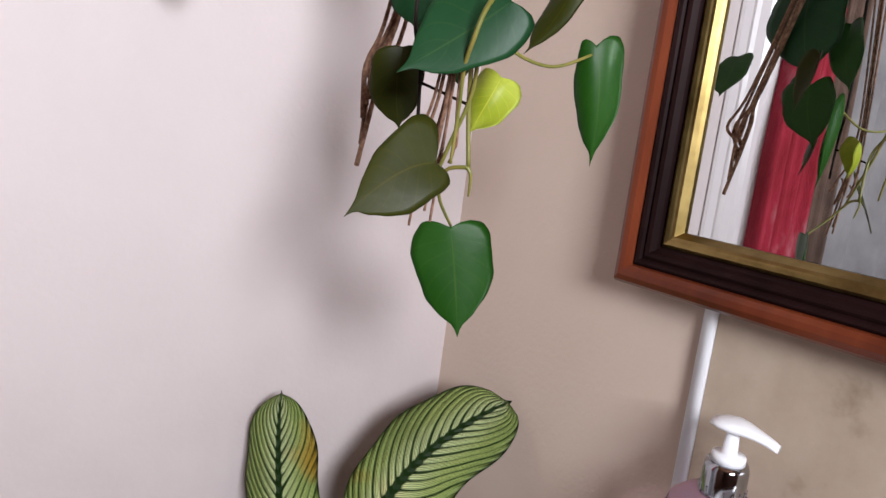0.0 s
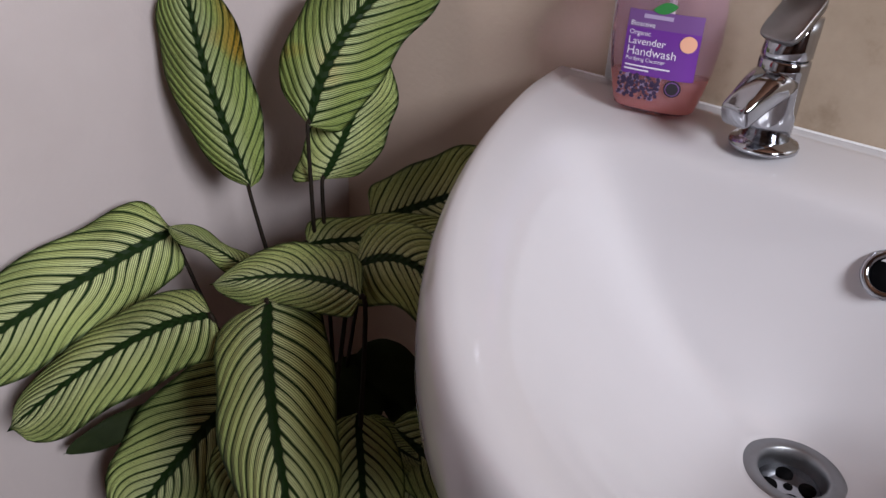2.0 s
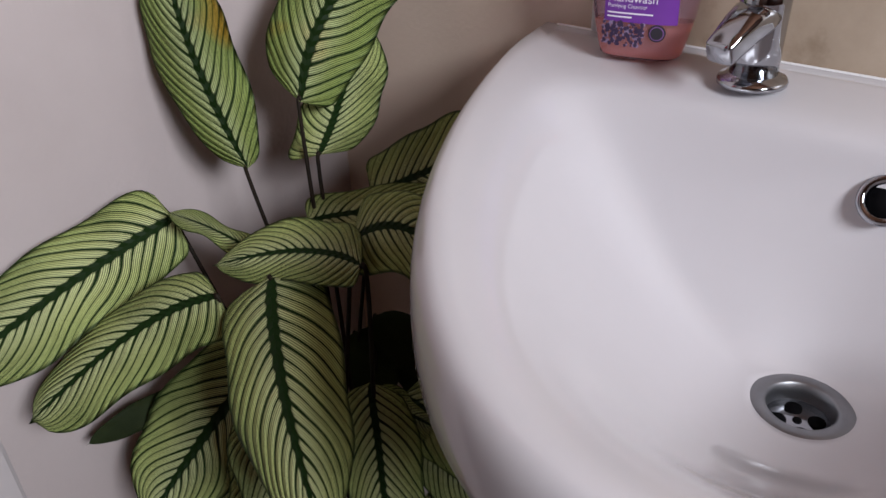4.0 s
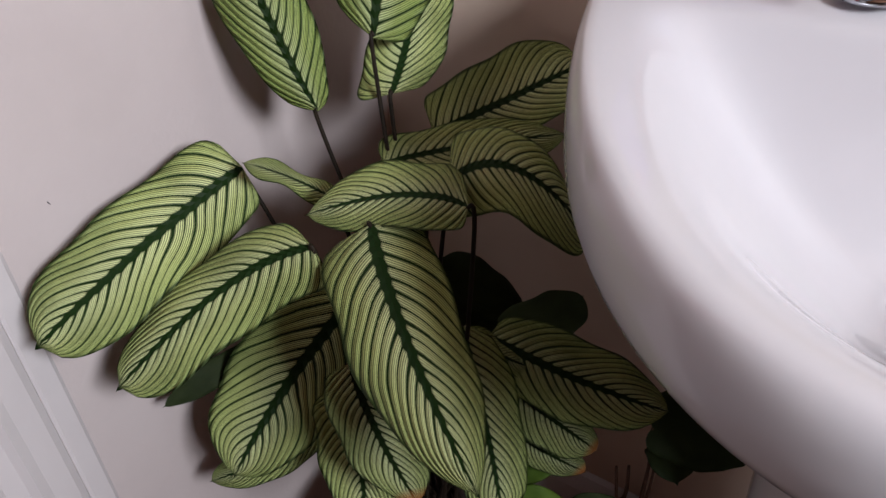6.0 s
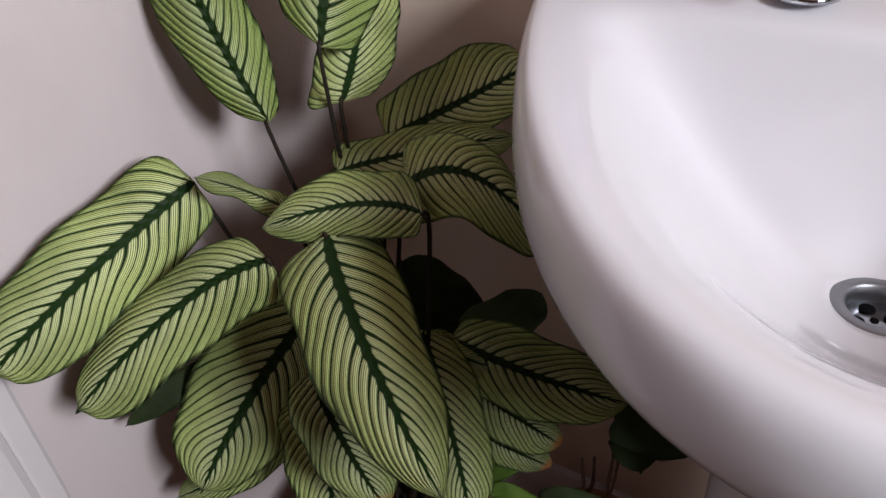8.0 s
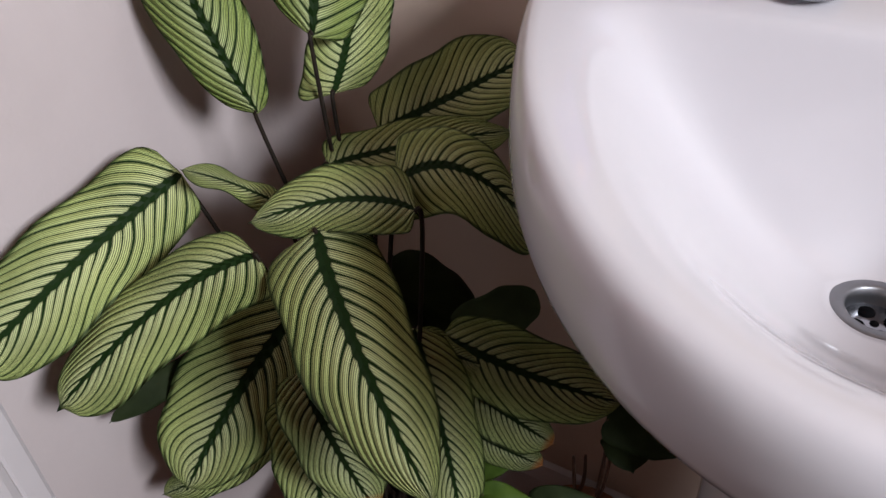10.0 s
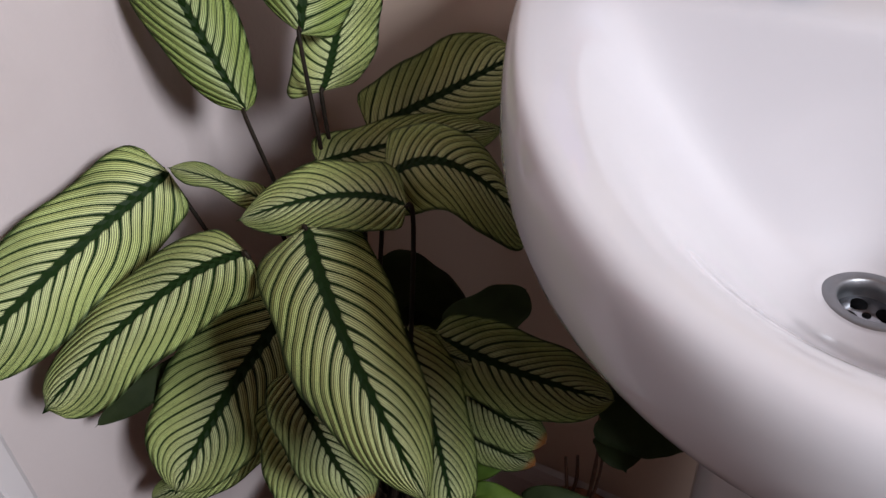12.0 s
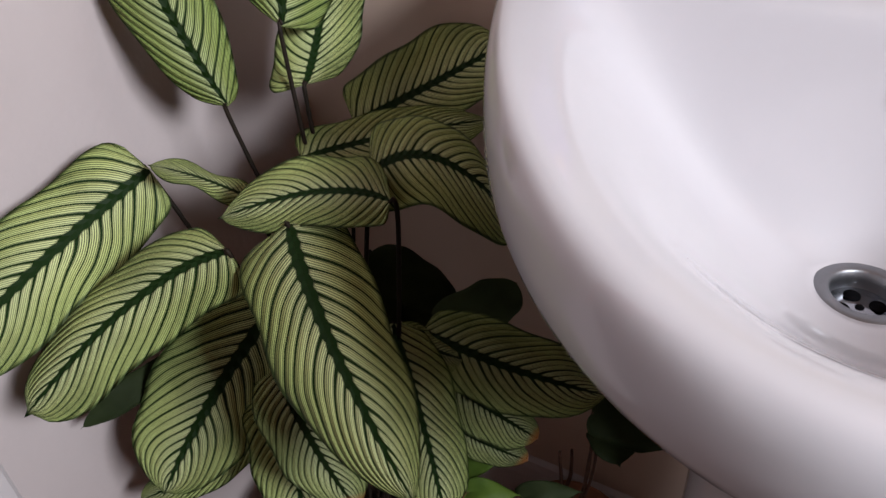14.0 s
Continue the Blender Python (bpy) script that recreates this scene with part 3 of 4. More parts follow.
lathe(bm, OV - OVN.normalized() * 0.003, [(0.0108, 0), (0.0108, 0.001)], 24, OVN)
under(part("overflow_hole_shade", bm, HOLE_SHADE), ovr)

# ---- the pillar tap ----
TAP = Vector((0.510, -0.064, 0.867))
tap = thing("basin_tap", TAP, "chrome pillar tap with a flat lever on the basin", "tap")
bm = bmesh.new()
lathe(bm, TAP, [(0.0245, 0), (0.0248, 0.0025), (0.0235, 0.0048), (0.020, 0.0055), (0.0185, 0.0075)], 40)
under(part("base_flange", bm, CHROME), tap)
OUT = Vector((-0.28, -0.96, 0)).normalized()
ACROSS = Vector((-OUT.y, OUT.x, 0))


def rounded(c, a, b, u, v, n=32, p=3.0):
    """A ring of half-sizes a along u and b along v round c."""
    out = []
    for i in range(n):
        t = 2 * math.pi * i / n
        ct, st = math.cos(t), math.sin(t)
        out.append(c + u * a * math.copysign(abs(ct) ** (2 / p), ct) + v * b * math.copysign(abs(st) ** (2 / p), st))
    return out


UP = Vector((0, 0, 1))
bm = bmesh.new()
loft(bm, [rounded(TAP + UP * h, r, r, ACROSS, OUT, 36, 2.0) for h, r in ((0.006, 0.0168), (0.03, 0.0168), (0.058, 0.0172), (0.0635, 0.0172), (0.065, 0.0160))], True, True)
under(part("tap_body", bm, CHROME), tap)
bm = bmesh.new()
rings = []
for f, h, a, b, p in ((0.0, 0.050, 0.0170, 0.0125, 2.2), (0.012, 0.0475, 0.0160, 0.0122, 2.5), (0.022, 0.0425, 0.0140, 0.0110, 3.2), (0.033, 0.0355, 0.0120, 0.0092, 4.5), (0.0415, 0.0300, 0.0108, 0.0080, 6.0), (0.0435, 0.0288, 0.0098, 0.0070, 6.0)):
    tilt = Vector((0, 0, 1)) * 0.93 + OUT * 0.36
    rings.append(rounded(TAP + OUT * f + UP * h, a, b, ACROSS, tilt, 32, p))
loft(bm, rings, True, True)
under(part("spout", bm, CHROME), tap)
bm = bmesh.new()
loft(bm, [rounded(TAP + UP * h + OUT * f, a, b, ACROSS, OUT, 36, p) for h, f, a, b, p in ((0.0655, 0, 0.0155, 0.0155, 2.0), (0.067, 0, 0.0172, 0.0172, 2.0), (0.074, -0.001, 0.0166, 0.0160, 2.1), (0.083, -0.003, 0.0154, 0.0138, 2.6), (0.093, -0.0055, 0.0146, 0.0105, 3.0))], True, True)
under(part("handle_collar", bm, CHROME), tap)
bm = bmesh.new()
BACK = (-OUT * 0.72 + UP * 0.69).normalized()
PN = ACROSS.cross(BACK).normalized()
if PN.z < 0:
    PN = -PN
c0 = TAP + UP * 0.0925 + OUT * 0.003
loft(bm, [rounded(c0 + PN * h, a, b, ACROSS, BACK, 44, 5.0) for h, a, b in ((-0.0045, 0.0130, 0.0180), (-0.003, 0.0145, 0.0200), (0.001, 0.0150, 0.0210), (0.0022, 0.0147, 0.0206), (0.0026, 0.0138, 0.0195))], True, True)
under(part("lever", bm, SATIN, None, "flat satin steel lever"), tap)

# ---- the soap bottle ----
SOAP = Matrix.Translation((0.414, -0.047, 0.8675)) @ Matrix.Rotation(radians(12), 4, "Z")
soap = thing("soap_dispenser", (0, 0, 0), "purple pump bottle of liquid handwash, nearly empty", "soap bottle")
soap.matrix_world = SOAP


def squircle(w, d, z, n=40, p=3.2):
    out = []
    for i in range(n):
        t = 2 * math.pi * i / n
        ct, st = math.cos(t), math.sin(t)
        out.append((w * math.copysign(abs(ct) ** (2 / p), ct), d * math.copysign(abs(st) ** (2 / p), st), z))
    return out


BODY = [(0.028, 0.017, 0.0), (0.032, 0.0205, 0.003), (0.0345, 0.022, 0.012), (0.039, 0.023, 0.033), (0.0415, 0.0235, 0.055), (0.0412, 0.023, 0.078), (0.0392, 0.022, 0.094), (0.0355, 0.0205, 0.1045), (0.027, 0.018, 0.111), (0.016, 0.0155, 0.1125)]


def body_at(z, grow=0.0):
    for (w0, d0, z0), (w1, d1, z1) in zip(BODY, BODY[1:]):
        if z0 <= z <= z1:
            f = (z - z0) / (z1 - z0)
            return w0 + (w1 - w0) * f + grow, d0 + (d1 - d0) * f + grow
    return BODY[-1][0] + grow, BODY[-1][1] + grow


bm = bmesh.new()
loft(bm, [squircle(w, d, z) for w, d, z in BODY], True, True)
part("bottle", bm, LILAC, soap, "clear lilac plastic bottle")
bm = bmesh.new()
loft(bm, [squircle(body_at(z, -0.0016)[0], body_at(z, -0.0016)[1], z) for z in (0.002, 0.006, 0.012, 0.02, 0.027)], True, True)
part("liquid_soap", bm, PINK_SOAP, soap, "pink remaining soap")
bm = bmesh.new()
lathe(bm, (0, 0, 0.1128), [(0.0165, 0), (0.0168, 0.003), (0.0165, 0.022), (0.0150, 0.026), (0.012, 0.0262)], 36)
for k in range(16):
    t = 2 * math.pi * k / 16
    tube(bm, [(0.0167 * math.cos(t), 0.0167 * math.sin(t), 0.1135), (0.0168 * math.cos(t), 0.0168 * math.sin(t), 0.121)], (0.0008, 0.0008), 5)
part("collar", bm, CHROME, soap, "chrome collar")
bm = bmesh.new()
lathe(bm, (0, 0, 0.139), [(0.0125, 0), (0.0125, 0.005), (0.0115, 0.0062), (0.0058, 0.0063), (0.0042, 0.028)], 32)
part("pump_neck", bm, WHITE_PLASTIC, soap, "white pump neck")
bm = bmesh.new()
prof = []
for f, w, h in ((-1.0, 0.004, 0.001), (-0.9, 0.010, 0.003), (-0.5, 0.0135, 0.0048), (0.0, 0.0145, 0.0055), (0.5, 0.0115, 0.005), (1.0, 0.0085, 0.004), (1.6, 0.006, 0.0035), (2.0, 0.0045, 0.003)):
    x = f * 0.0165
    zc = 0.1675 - (0.0016 * max(f, 0) ** 2) + 0.0008 * min(f, 0)
    prof.append([(x, w * math.cos(2 * math.pi * k / 20), zc + h * math.sin(2 * math.pi * k / 20)) for k in range(20)])
loft(bm, prof, True, True)
part("pump_head", bm, WHITE_PLASTIC, soap, "white pump head with a spout")
bm = bmesh.new()
tube(bm, [(0.0, 0, 0.012), (0.001, 0.002, 0.06), (0, 0, 0.112)], (0.0028, 0.0028), 10)
part("dip_tube", bm, WHITE_PLASTIC, soap)


def on_front(x, z, grow=0.0006):
    """The bottle's front surface at x, z."""
    w, d = body_at(z, grow)
    q = min(0.999, abs(x) / w)
    return -d * (1 - q ** 3.2) ** (1 / 3.2)


def patch(name, x0, x1, z0, z1, mat, grow, label="", n=14):
    bm = bmesh.new()
    rows = []
    for j in range(n // 2 + 1):
        z = z0 + (z1 - z0) * j / (n // 2)
        rows.append([bm.verts.new((x0 + (x1 - x0) * i / n, on_front(x0 + (x1 - x0) * i / n, z, grow), z)) for i in range(n + 1)])
    for a, b in zip(rows, rows[1:]):
        for i in range(n):
            bm.faces.new((a[i], a[i + 1], b[i + 1], b[i]))
    return part(name, bm, mat, soap, label)


label_ob = patch("label", -0.026, 0.030, 0.030, 0.066, LABEL, 0.0006, "purple printed label")
patch("label_band", -0.026, 0.030, 0.066, 0.079, LABEL_PALE, 0.0006, "paler top of the label")


def words(text, x, z, size, mat, grow=0.0011, squeeze=1.0):
    cu = bpy.data.curves.new("text", "FONT")
    cu.body, cu.size = text, size
    tmp = new("text", cu)
    dg = bpy.context.evaluated_depsgraph_get()
    me = bpy.data.meshes.new_from_object(tmp.evaluated_get(dg))
    bpy.data.objects.remove(tmp)
    for v in me.vertices:
        px, pz = x + v.co.x * squeeze, z + v.co.y
        v.co = (px, on_front(px, pz, grow), pz)
    me.materials.clear()
    me.materials.append(mat)
    ob = new("lettering", me)
    ob.parent = soap
    return ob


words("Bioactive", -0.0235, 0.0672, 0.0052, WHITE_PRINT)
words("Organic", -0.0235, 0.0605, 0.0052, WHITE_PRINT)
words("Lavender", -0.0235, 0.0535, 0.0078, WHITE_PRINT)
words("Handwash", -0.0235, 0.0455, 0.0092, WHITE_PRINT)
words("Purifying Cleanser", -0.0235, 0.0410, 0.0042, WHITE_PRINT)
for z, x1 in ((0.0365, 0.012), (0.0335, -0.004)):
    patch("print_line", -0.0235, x1, z, z + 0.0012, WHITE_PRINT, 0.0011)
patch("brand_bar", -0.014, 0.008, 0.0735, 0.0765, PALE_BAR, 0.0011)


def disc(name, x, z, r, mat, grow, rz=None):
    bm = bmesh.new()
    n = 24
    c = bm.verts.new((x, on_front(x, z, grow), z))
    ring = [bm.verts.new((x + r * math.cos(2 * math.pi * i / n), on_front(x + r * math.cos(2 * math.pi * i / n), z, grow), z + (rz or r) * math.sin(2 * math.pi * i / n))) for i in range(n)]
    for i in range(n):
        bm.faces.new((c, ring[i], ring[(i + 1) % n]))
    return part(name, bm, mat, soap)


disc("badge", 0.022, 0.0585, 0.0062, PEACH_PRINT, 0.0012)
disc("seal", 0.016, 0.0235, 0.0066, BLACK_PRINT, 0.0012)
disc("seal_rim", 0.016, 0.0235, 0.0055, LABEL_PALE, 0.0015)
disc("seal_centre", 0.016, 0.0235, 0.0046, BLACK_PRINT, 0.0018)
bm = bmesh.new()
pts = []
for i in range(13):
    f = i / 12
    pts.append((-0.008 + 0.018 * f, 0.080 + 0.004 * f, 0.0042 * math.sin(math.pi * f) ** 0.8))
up = [bm.verts.new((x, on_front(x, z + h, 0.0012), z + h)) for x, z, h in pts]
dn = [bm.verts.new((x, on_front(x, z - h, 0.0012), z - h)) for x, z, h in pts]
for i in range(12):
    bm.faces.new((up[i], up[i + 1], dn[i + 1], dn[i]))
part("leaf_mark", bm, GREEN_PRINT, soap, "green leaf mark")
rng = random.Random(5)
FLOWER = material("lavender_print", (0.035, 0.018, 0.06), 0.5)
FLOWER2 = material("pale_lavender_print", (0.30, 0.23, 0.36), 0.5)
bm, bm2 = bmesh.new(), bmesh.new()
for k in range(170):
    tgt = bm if k % 3 else bm2
    x, z, r = rng.uniform(-0.027, 0.006), rng.uniform(0.012, 0.030), rng.uniform(0.0008, 0.0020)
    vs = [tgt.verts.new((x + r * math.cos(a), on_front(x + r * math.cos(a), z + r * math.sin(a), 0.001 + 0.0003 * (k % 3)), z + r * math.sin(a))) for a in (0.3, 1.6, 2.8, 4.0, 5.2)]
    tgt.faces.new(vs)
part("flower_print", bm, FLOWER, soap, "printed lavender sprigs")
part("flower_print", bm2, FLOWER2, soap, "printed lavender sprigs")

# ---- the striped plant in the corner ----
CROWN = Vector((0.225, -0.255, 0.27))
plant = thing("striped_calathea", (CROWN.x, CROWN.y, 0.0), "potted calathea with pale green, dark-veined leaves", "plant")


def leaf_shape(s, peak=0.42, foot=(3.2, 0.48), head=(2.7, 0.70)):
    """Half-width and place along the midrib of the margin, at s from base to tip: an oblong with rounded ends and a short point."""
    if s < peak:
        w = max(0.0, 1 - ((peak - s) / peak) ** foot[0]) ** foot[1]
    else:
        w = max(0.0, 1 - min(1.0, (s - peak) / (0.978 - peak)) ** head[0]) ** head[1]
        w = max(w, 0.03 * min(1.0, (1 - s) / 0.022))
    return w, s + 0.02 * math.sin(math.pi * s) - (0.035 if s < 0.2 else 0.035 * max(0, 1 - (s - 0.2) / 0.3)) * min(1, s * 12)


TAPERED = functools.partial(leaf_shape, peak=0.55, foot=(2.3, 0.62), head=(2.6, 0.66))
BLUNT = functools.partial(leaf_shape, peak=0.45, foot=(3.2, 0.5), head=(4.5, 0.55))
SHOULDERED = functools.partial(leaf_shape, peak=0.36, foot=(5.0, 0.36), head=(2.5, 0.74))
OBLONG = functools.partial(leaf_shape, peak=0.46, foot=(4.6, 0.38), head=(4.6, 0.52))
SQUARE = functools.partial(leaf_shape, peak=0.42, foot=(5.5, 0.33), head=(4.8, 0.50))


def blade(base, mid, tip, left, right, width, nv=44, nu=5, wave=0.0038, seed=0, thick=0.0006):
    """A leaf through base, mid and tip, with half-widths left and right given as vectors at its middle. Two skins with a rim."""
    base, mid, tip, left, right = (Vector(v) for v in (base, mid, tip, left, right))
    ctrl = 2 * mid - 0.5 * (base + tip)
    bm = bmesh.new()
    uvl = bm.loops.layers.uv.new("UVMap")
    r = random.Random(seed)
    ph, ph2 = r.uniform(0, 6), r.uniform(0, 6)
    ax = (tip - base).normalized()
    length = (tip - base).length
    nrm = (right - left).cross(ax).normalized()
    grid, uvs = [], []
    for j in range(nv + 1):
        s = j / nv
        c = (1 - s) ** 2 * base + 2 * s * (1 - s) * ctrl + s * s * tip
        w, w_at = width(s)
        row, uvr = [], []
        for i in range(-nu, nu + 1):
            u = i / nu
            side = right if u > 0 else left
            lift = nrm * (wave * math.sin(9 * s + ph + (2 if u > 0 else 0)) * u * u)
            ruffle = 1 + 0.04 * math.sin(17 * s + ph2 + 3 * (u > 0))
            back = ax * ((w_at - s) * length * abs(u) ** 1.4)
            row.append(c + ((right - left) * 0.5 * u + (right + left) * 0.5 * u * u) * w * ruffle + lift * w + back)
            uvr.append((u, s))
        grid.append(row)
        uvs.append(uvr)
    tops = [[bm.verts.new(p) for p in row] for row in grid]
    lows = [[bm.verts.new(p - nrm * thick) for p in row] for row in grid]
    m = 2 * nu + 1

    def face(vs, uv, mi):
        f = bm.faces.new(vs)
        f.material_index = mi
        for lo, q in zip(f.loops, uv):
            lo[uvl].uv = q

    for j in range(nv):
        for i in range(m - 1):
            q = (uvs[j][i], uvs[j][i + 1], uvs[j + 1][i + 1], uvs[j + 1][i])
            face((tops[j][i], tops[j][i + 1], tops[j + 1][i + 1], tops[j + 1][i]), q, 0)
            face((lows[j][i], lows[j + 1][i], lows[j + 1][i + 1], lows[j][i + 1]), (q[0], q[3], q[2], q[1]), 1)
        for i in (0, m - 1):
            face((tops[j][i], tops[j + 1][i], lows[j + 1][i], lows[j][i]), [(1, 0.5)] * 4, 0)
    for j in (0, nv):
        for i in range(m - 1):
            face((tops[j][i], tops[j][i + 1], lows[j][i + 1], lows[j][i]), [(1, 0.5)] * 4, 0)
    return bm


COUNT = [0]


def calathea_leaf(base, mid, tip, left, right, dark=False, mat=None, shape=leaf_shape):
    COUNT[0] += 1
    k = COUNT[0]
    bm = blade(base, mid, tip, left, right, shape, seed=k)
    me = bpy.data.meshes.new("leaf_blade")
    bm.to_mesh(me)
    bm.free()
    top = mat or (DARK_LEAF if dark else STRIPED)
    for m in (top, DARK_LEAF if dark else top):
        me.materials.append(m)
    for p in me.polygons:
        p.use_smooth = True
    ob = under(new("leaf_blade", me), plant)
    # the near-black colour carries the shade inside the clump
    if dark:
        ob["label"] = "near-black leaf with the clump's shade in its colour"
    b, m_, t = Vector(base), Vector(mid), Vector(tip)
    back = (b - m_).normalized()
    p1 = b + back * 0.004 + Vector((0, 0, -0.02))
    r = random.Random(k)
    foot = CROWN + Vector((r.uniform(-0.03, 0.03), r.uniform(-0.03, 0.03), 0))
    p2 = p1.lerp(foot, 0.5) + (p1 - foot).cross(Vector((0, 0, 1))) * 0.06 * r.uniform(-1, 1)
    sb = bmesh.new()
    tube(sb, [b + (m_ - b) * 0.03 - Vector((0, 0, 0.002)), p1, p2, foot], (0.0017, 0.0026), 7)
    pe = part("petiole", sb, PETIOLE)
    pe.parent = ob
    pe.matrix_parent_inverse = Matrix.Identity(4)
    return ob


calathea_leaf((0.230, -0.306, 0.717), (0.304, -0.364, 0.678), (0.403, -0.419, 0.622), (-0.038, -0.024, -0.024), (0.016, 0.050, -0.013), shape=SHOULDERED)
calathea_leaf((0.066, -0.290, 0.713), (0.056, -0.400, 0.689), (0.050, -0.510, 0.655), (-0.030, -0.001, 0.030), (0.022, 0.007, -0.039), shape=SQUARE)
calathea_leaf((0.189, -0.333, 0.697), (0.123, -0.385, 0.658), (0.069, -0.473, 0.586), (-0.032, 0.009, 0.009), (0.022, 0.002, -0.037), shape=SQUARE)
calathea_leaf((0.172, -0.266, 0.600), (0.123, -0.341, 0.505), (0.105, -0.415, 0.430), (-0.051, -0.022, 0.025), (0.044, 0.011, -0.030))
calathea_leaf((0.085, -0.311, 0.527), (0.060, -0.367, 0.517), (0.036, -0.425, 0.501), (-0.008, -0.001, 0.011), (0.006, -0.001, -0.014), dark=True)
calathea_leaf((0.298, -0.267, 0.734), (0.240, -0.280, 0.733), (0.175, -0.324, 0.716), (-0.018, 0.027, 0.013), (0.007, -0.018, -0.020))
calathea_leaf((0.264, -0.243, 0.734), (0.310, -0.217, 0.746), (0.373, -0.202, 0.692), (-0.027, 0.036, 0.011), (0.013, -0.025, -0.030), shape=OBLONG)
calathea_leaf((0.165, -0.209, 0.705), (0.220, -0.155, 0.712), (0.303, -0.108, 0.725), (-0.025, 0.012, 0.013), (0.022, -0.017, -0.015))
calathea_leaf((0.148, -0.106, 0.684), (0.213, -0.068, 0.721), (0.285, -0.045, 0.767), (-0.040, 0.027, 0.025), (0.030, -0.020, -0.019), shape=SQUARE)
calathea_leaf((0.281, -0.214, 0.550), (0.365, -0.199, 0.525), (0.449, -0.152, 0.482), (-0.001, 0.038, 0.015), (-0.000, -0.028, -0.030))
# this leaf's colour includes the shade under the basin
calathea_leaf((0.261, -0.159, 0.503), (0.293, -0.119, 0.510), (0.318, -0.081, 0.522), (-0.017, 0.006, 0.015), (0.028, -0.002, -0.015), mat=SHADED_LEAF)
calathea_leaf((0.299, -0.213, 0.492), (0.349, -0.206, 0.464), (0.395, -0.194, 0.433), (0.010, 0.024, 0.002), (-0.005, -0.025, -0.017), mat=STRIPED_BROWN)
calathea_leaf((0.307, -0.217, 0.432), (0.344, -0.205, 0.408), (0.385, -0.193, 0.391), (0.007, 0.019, 0.005), (-0.006, -0.014, -0.014), mat=STRIPED_BROWN)
calathea_leaf((0.264, -0.237, 0.561), (0.299, -0.226, 0.544), (0.329, -0.215, 0.533), (-0.003, 0.019, 0.004), (0.004, -0.014, -0.013))
calathea_leaf((0.276, -0.253, 0.590), (0.326, -0.295, 0.535), (0.370, -0.338, 0.485), (-0.017, -0.026, 0.000), (0.017, 0.035, -0.020), shape=OBLONG)
calathea_leaf((0.209, -0.332, 0.575), (0.250, -0.353, 0.530), (0.306, -0.370, 0.485), (-0.018, -0.028, 0.000), (0.014, 0.037, -0.010), mat=STRIPED_BROWN)
calathea_leaf((0.180, -0.313, 0.505), (0.213, -0.343, 0.465), (0.247, -0.382, 0.420), (-0.032, -0.024, 0.005), (0.038, 0.008, -0.015))
calathea_leaf((0.131, -0.304, 0.425), (0.095, -0.361, 0.400), (0.053, -0.414, 0.385), (-0.024, 0.006, 0.010), (0.022, -0.007, -0.010))
calathea_leaf((0.154, -0.264, 0.690), (0.122, -0.284, 0.715), (0.093, -0.310, 0.735), (-0.010, 0.015, -0.000), (0.008, -0.013, -0.004))
# three near-black leaves fill the shade between the stems
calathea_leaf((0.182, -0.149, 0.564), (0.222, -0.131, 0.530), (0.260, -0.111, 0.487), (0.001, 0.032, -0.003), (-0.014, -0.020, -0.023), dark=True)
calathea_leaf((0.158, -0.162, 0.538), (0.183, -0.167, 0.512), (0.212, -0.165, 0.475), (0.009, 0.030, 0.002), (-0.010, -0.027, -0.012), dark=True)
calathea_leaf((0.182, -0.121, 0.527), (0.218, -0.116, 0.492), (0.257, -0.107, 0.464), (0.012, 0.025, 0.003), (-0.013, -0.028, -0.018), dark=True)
calathea_leaf((0.111, -0.228, 0.753), (0.069, -0.234, 0.848), (0.037, -0.226, 0.941), (-0.036, -0.019, -0.008), (0.014, 0.037, 0.003), mat=STRIPED_YELLOW, shape=TAPERED)
calathea_leaf((0.147, -0.184, 0.813), (0.139, -0.122, 0.893), (0.144, -0.012, 0.945), (-0.047, -0.005, 0.020), (0.030, 0.032, -0.026), mat=STRIPED_YELLOW, shape=BLUNT)
calathea_leaf((0.157, -0.178, 0.760), (0.150, -0.139, 0.799), (0.141, -0.088, 0.865), (-0.030, -0.025, -0.010), (0.019, 0.040, -0.005))
bm = bmesh.new()
lathe(bm, (CROWN.x, CROWN.y, 0.001), [(0.075, 0), (0.078, 0.01), (0.100, 0.22), (0.107, 0.222), (0.110, 0.26), (0.105, 0.262), (0.098, 0.255), (0.096, 0.24)], 40, caps=(True, False))
under(part("pot", bm, TERRACOTTA), plant)
bm = bmesh.new()
lathe(bm, (CROWN.x, CROWN.y, 0.24), [(0.097, 0), (0.08, 0.012), (0.04, 0.018)], 40)
under(part("soil", bm, SOIL), plant)

# ---- the small dark plant on the floor by the pedestal ----
FOOT = Vector((0.405, -0.105, 0.0))
small = thing("small_dark_plant", FOOT, "small dark-leaved plant in a brown pot beside the pedestal", "plant")
bm = bmesh.new()
lathe(bm, FOOT + Vector((0, 0, 0.001)), [(0.055, 0), (0.058, 0.01), (0.072, 0.13), (0.076, 0.132), (0.077, 0.155), (0.072, 0.156), (0.068, 0.145)], 32)
under(part("pot", bm, TERRACOTTA), small)
bm = bmesh.new()
lathe(bm, FOOT + Vector((0, 0, 0.14)), [(0.068, 0), (0.05, 0.006), (0.02, 0.009)], 32)
under(part("soil", bm, SOIL), small)


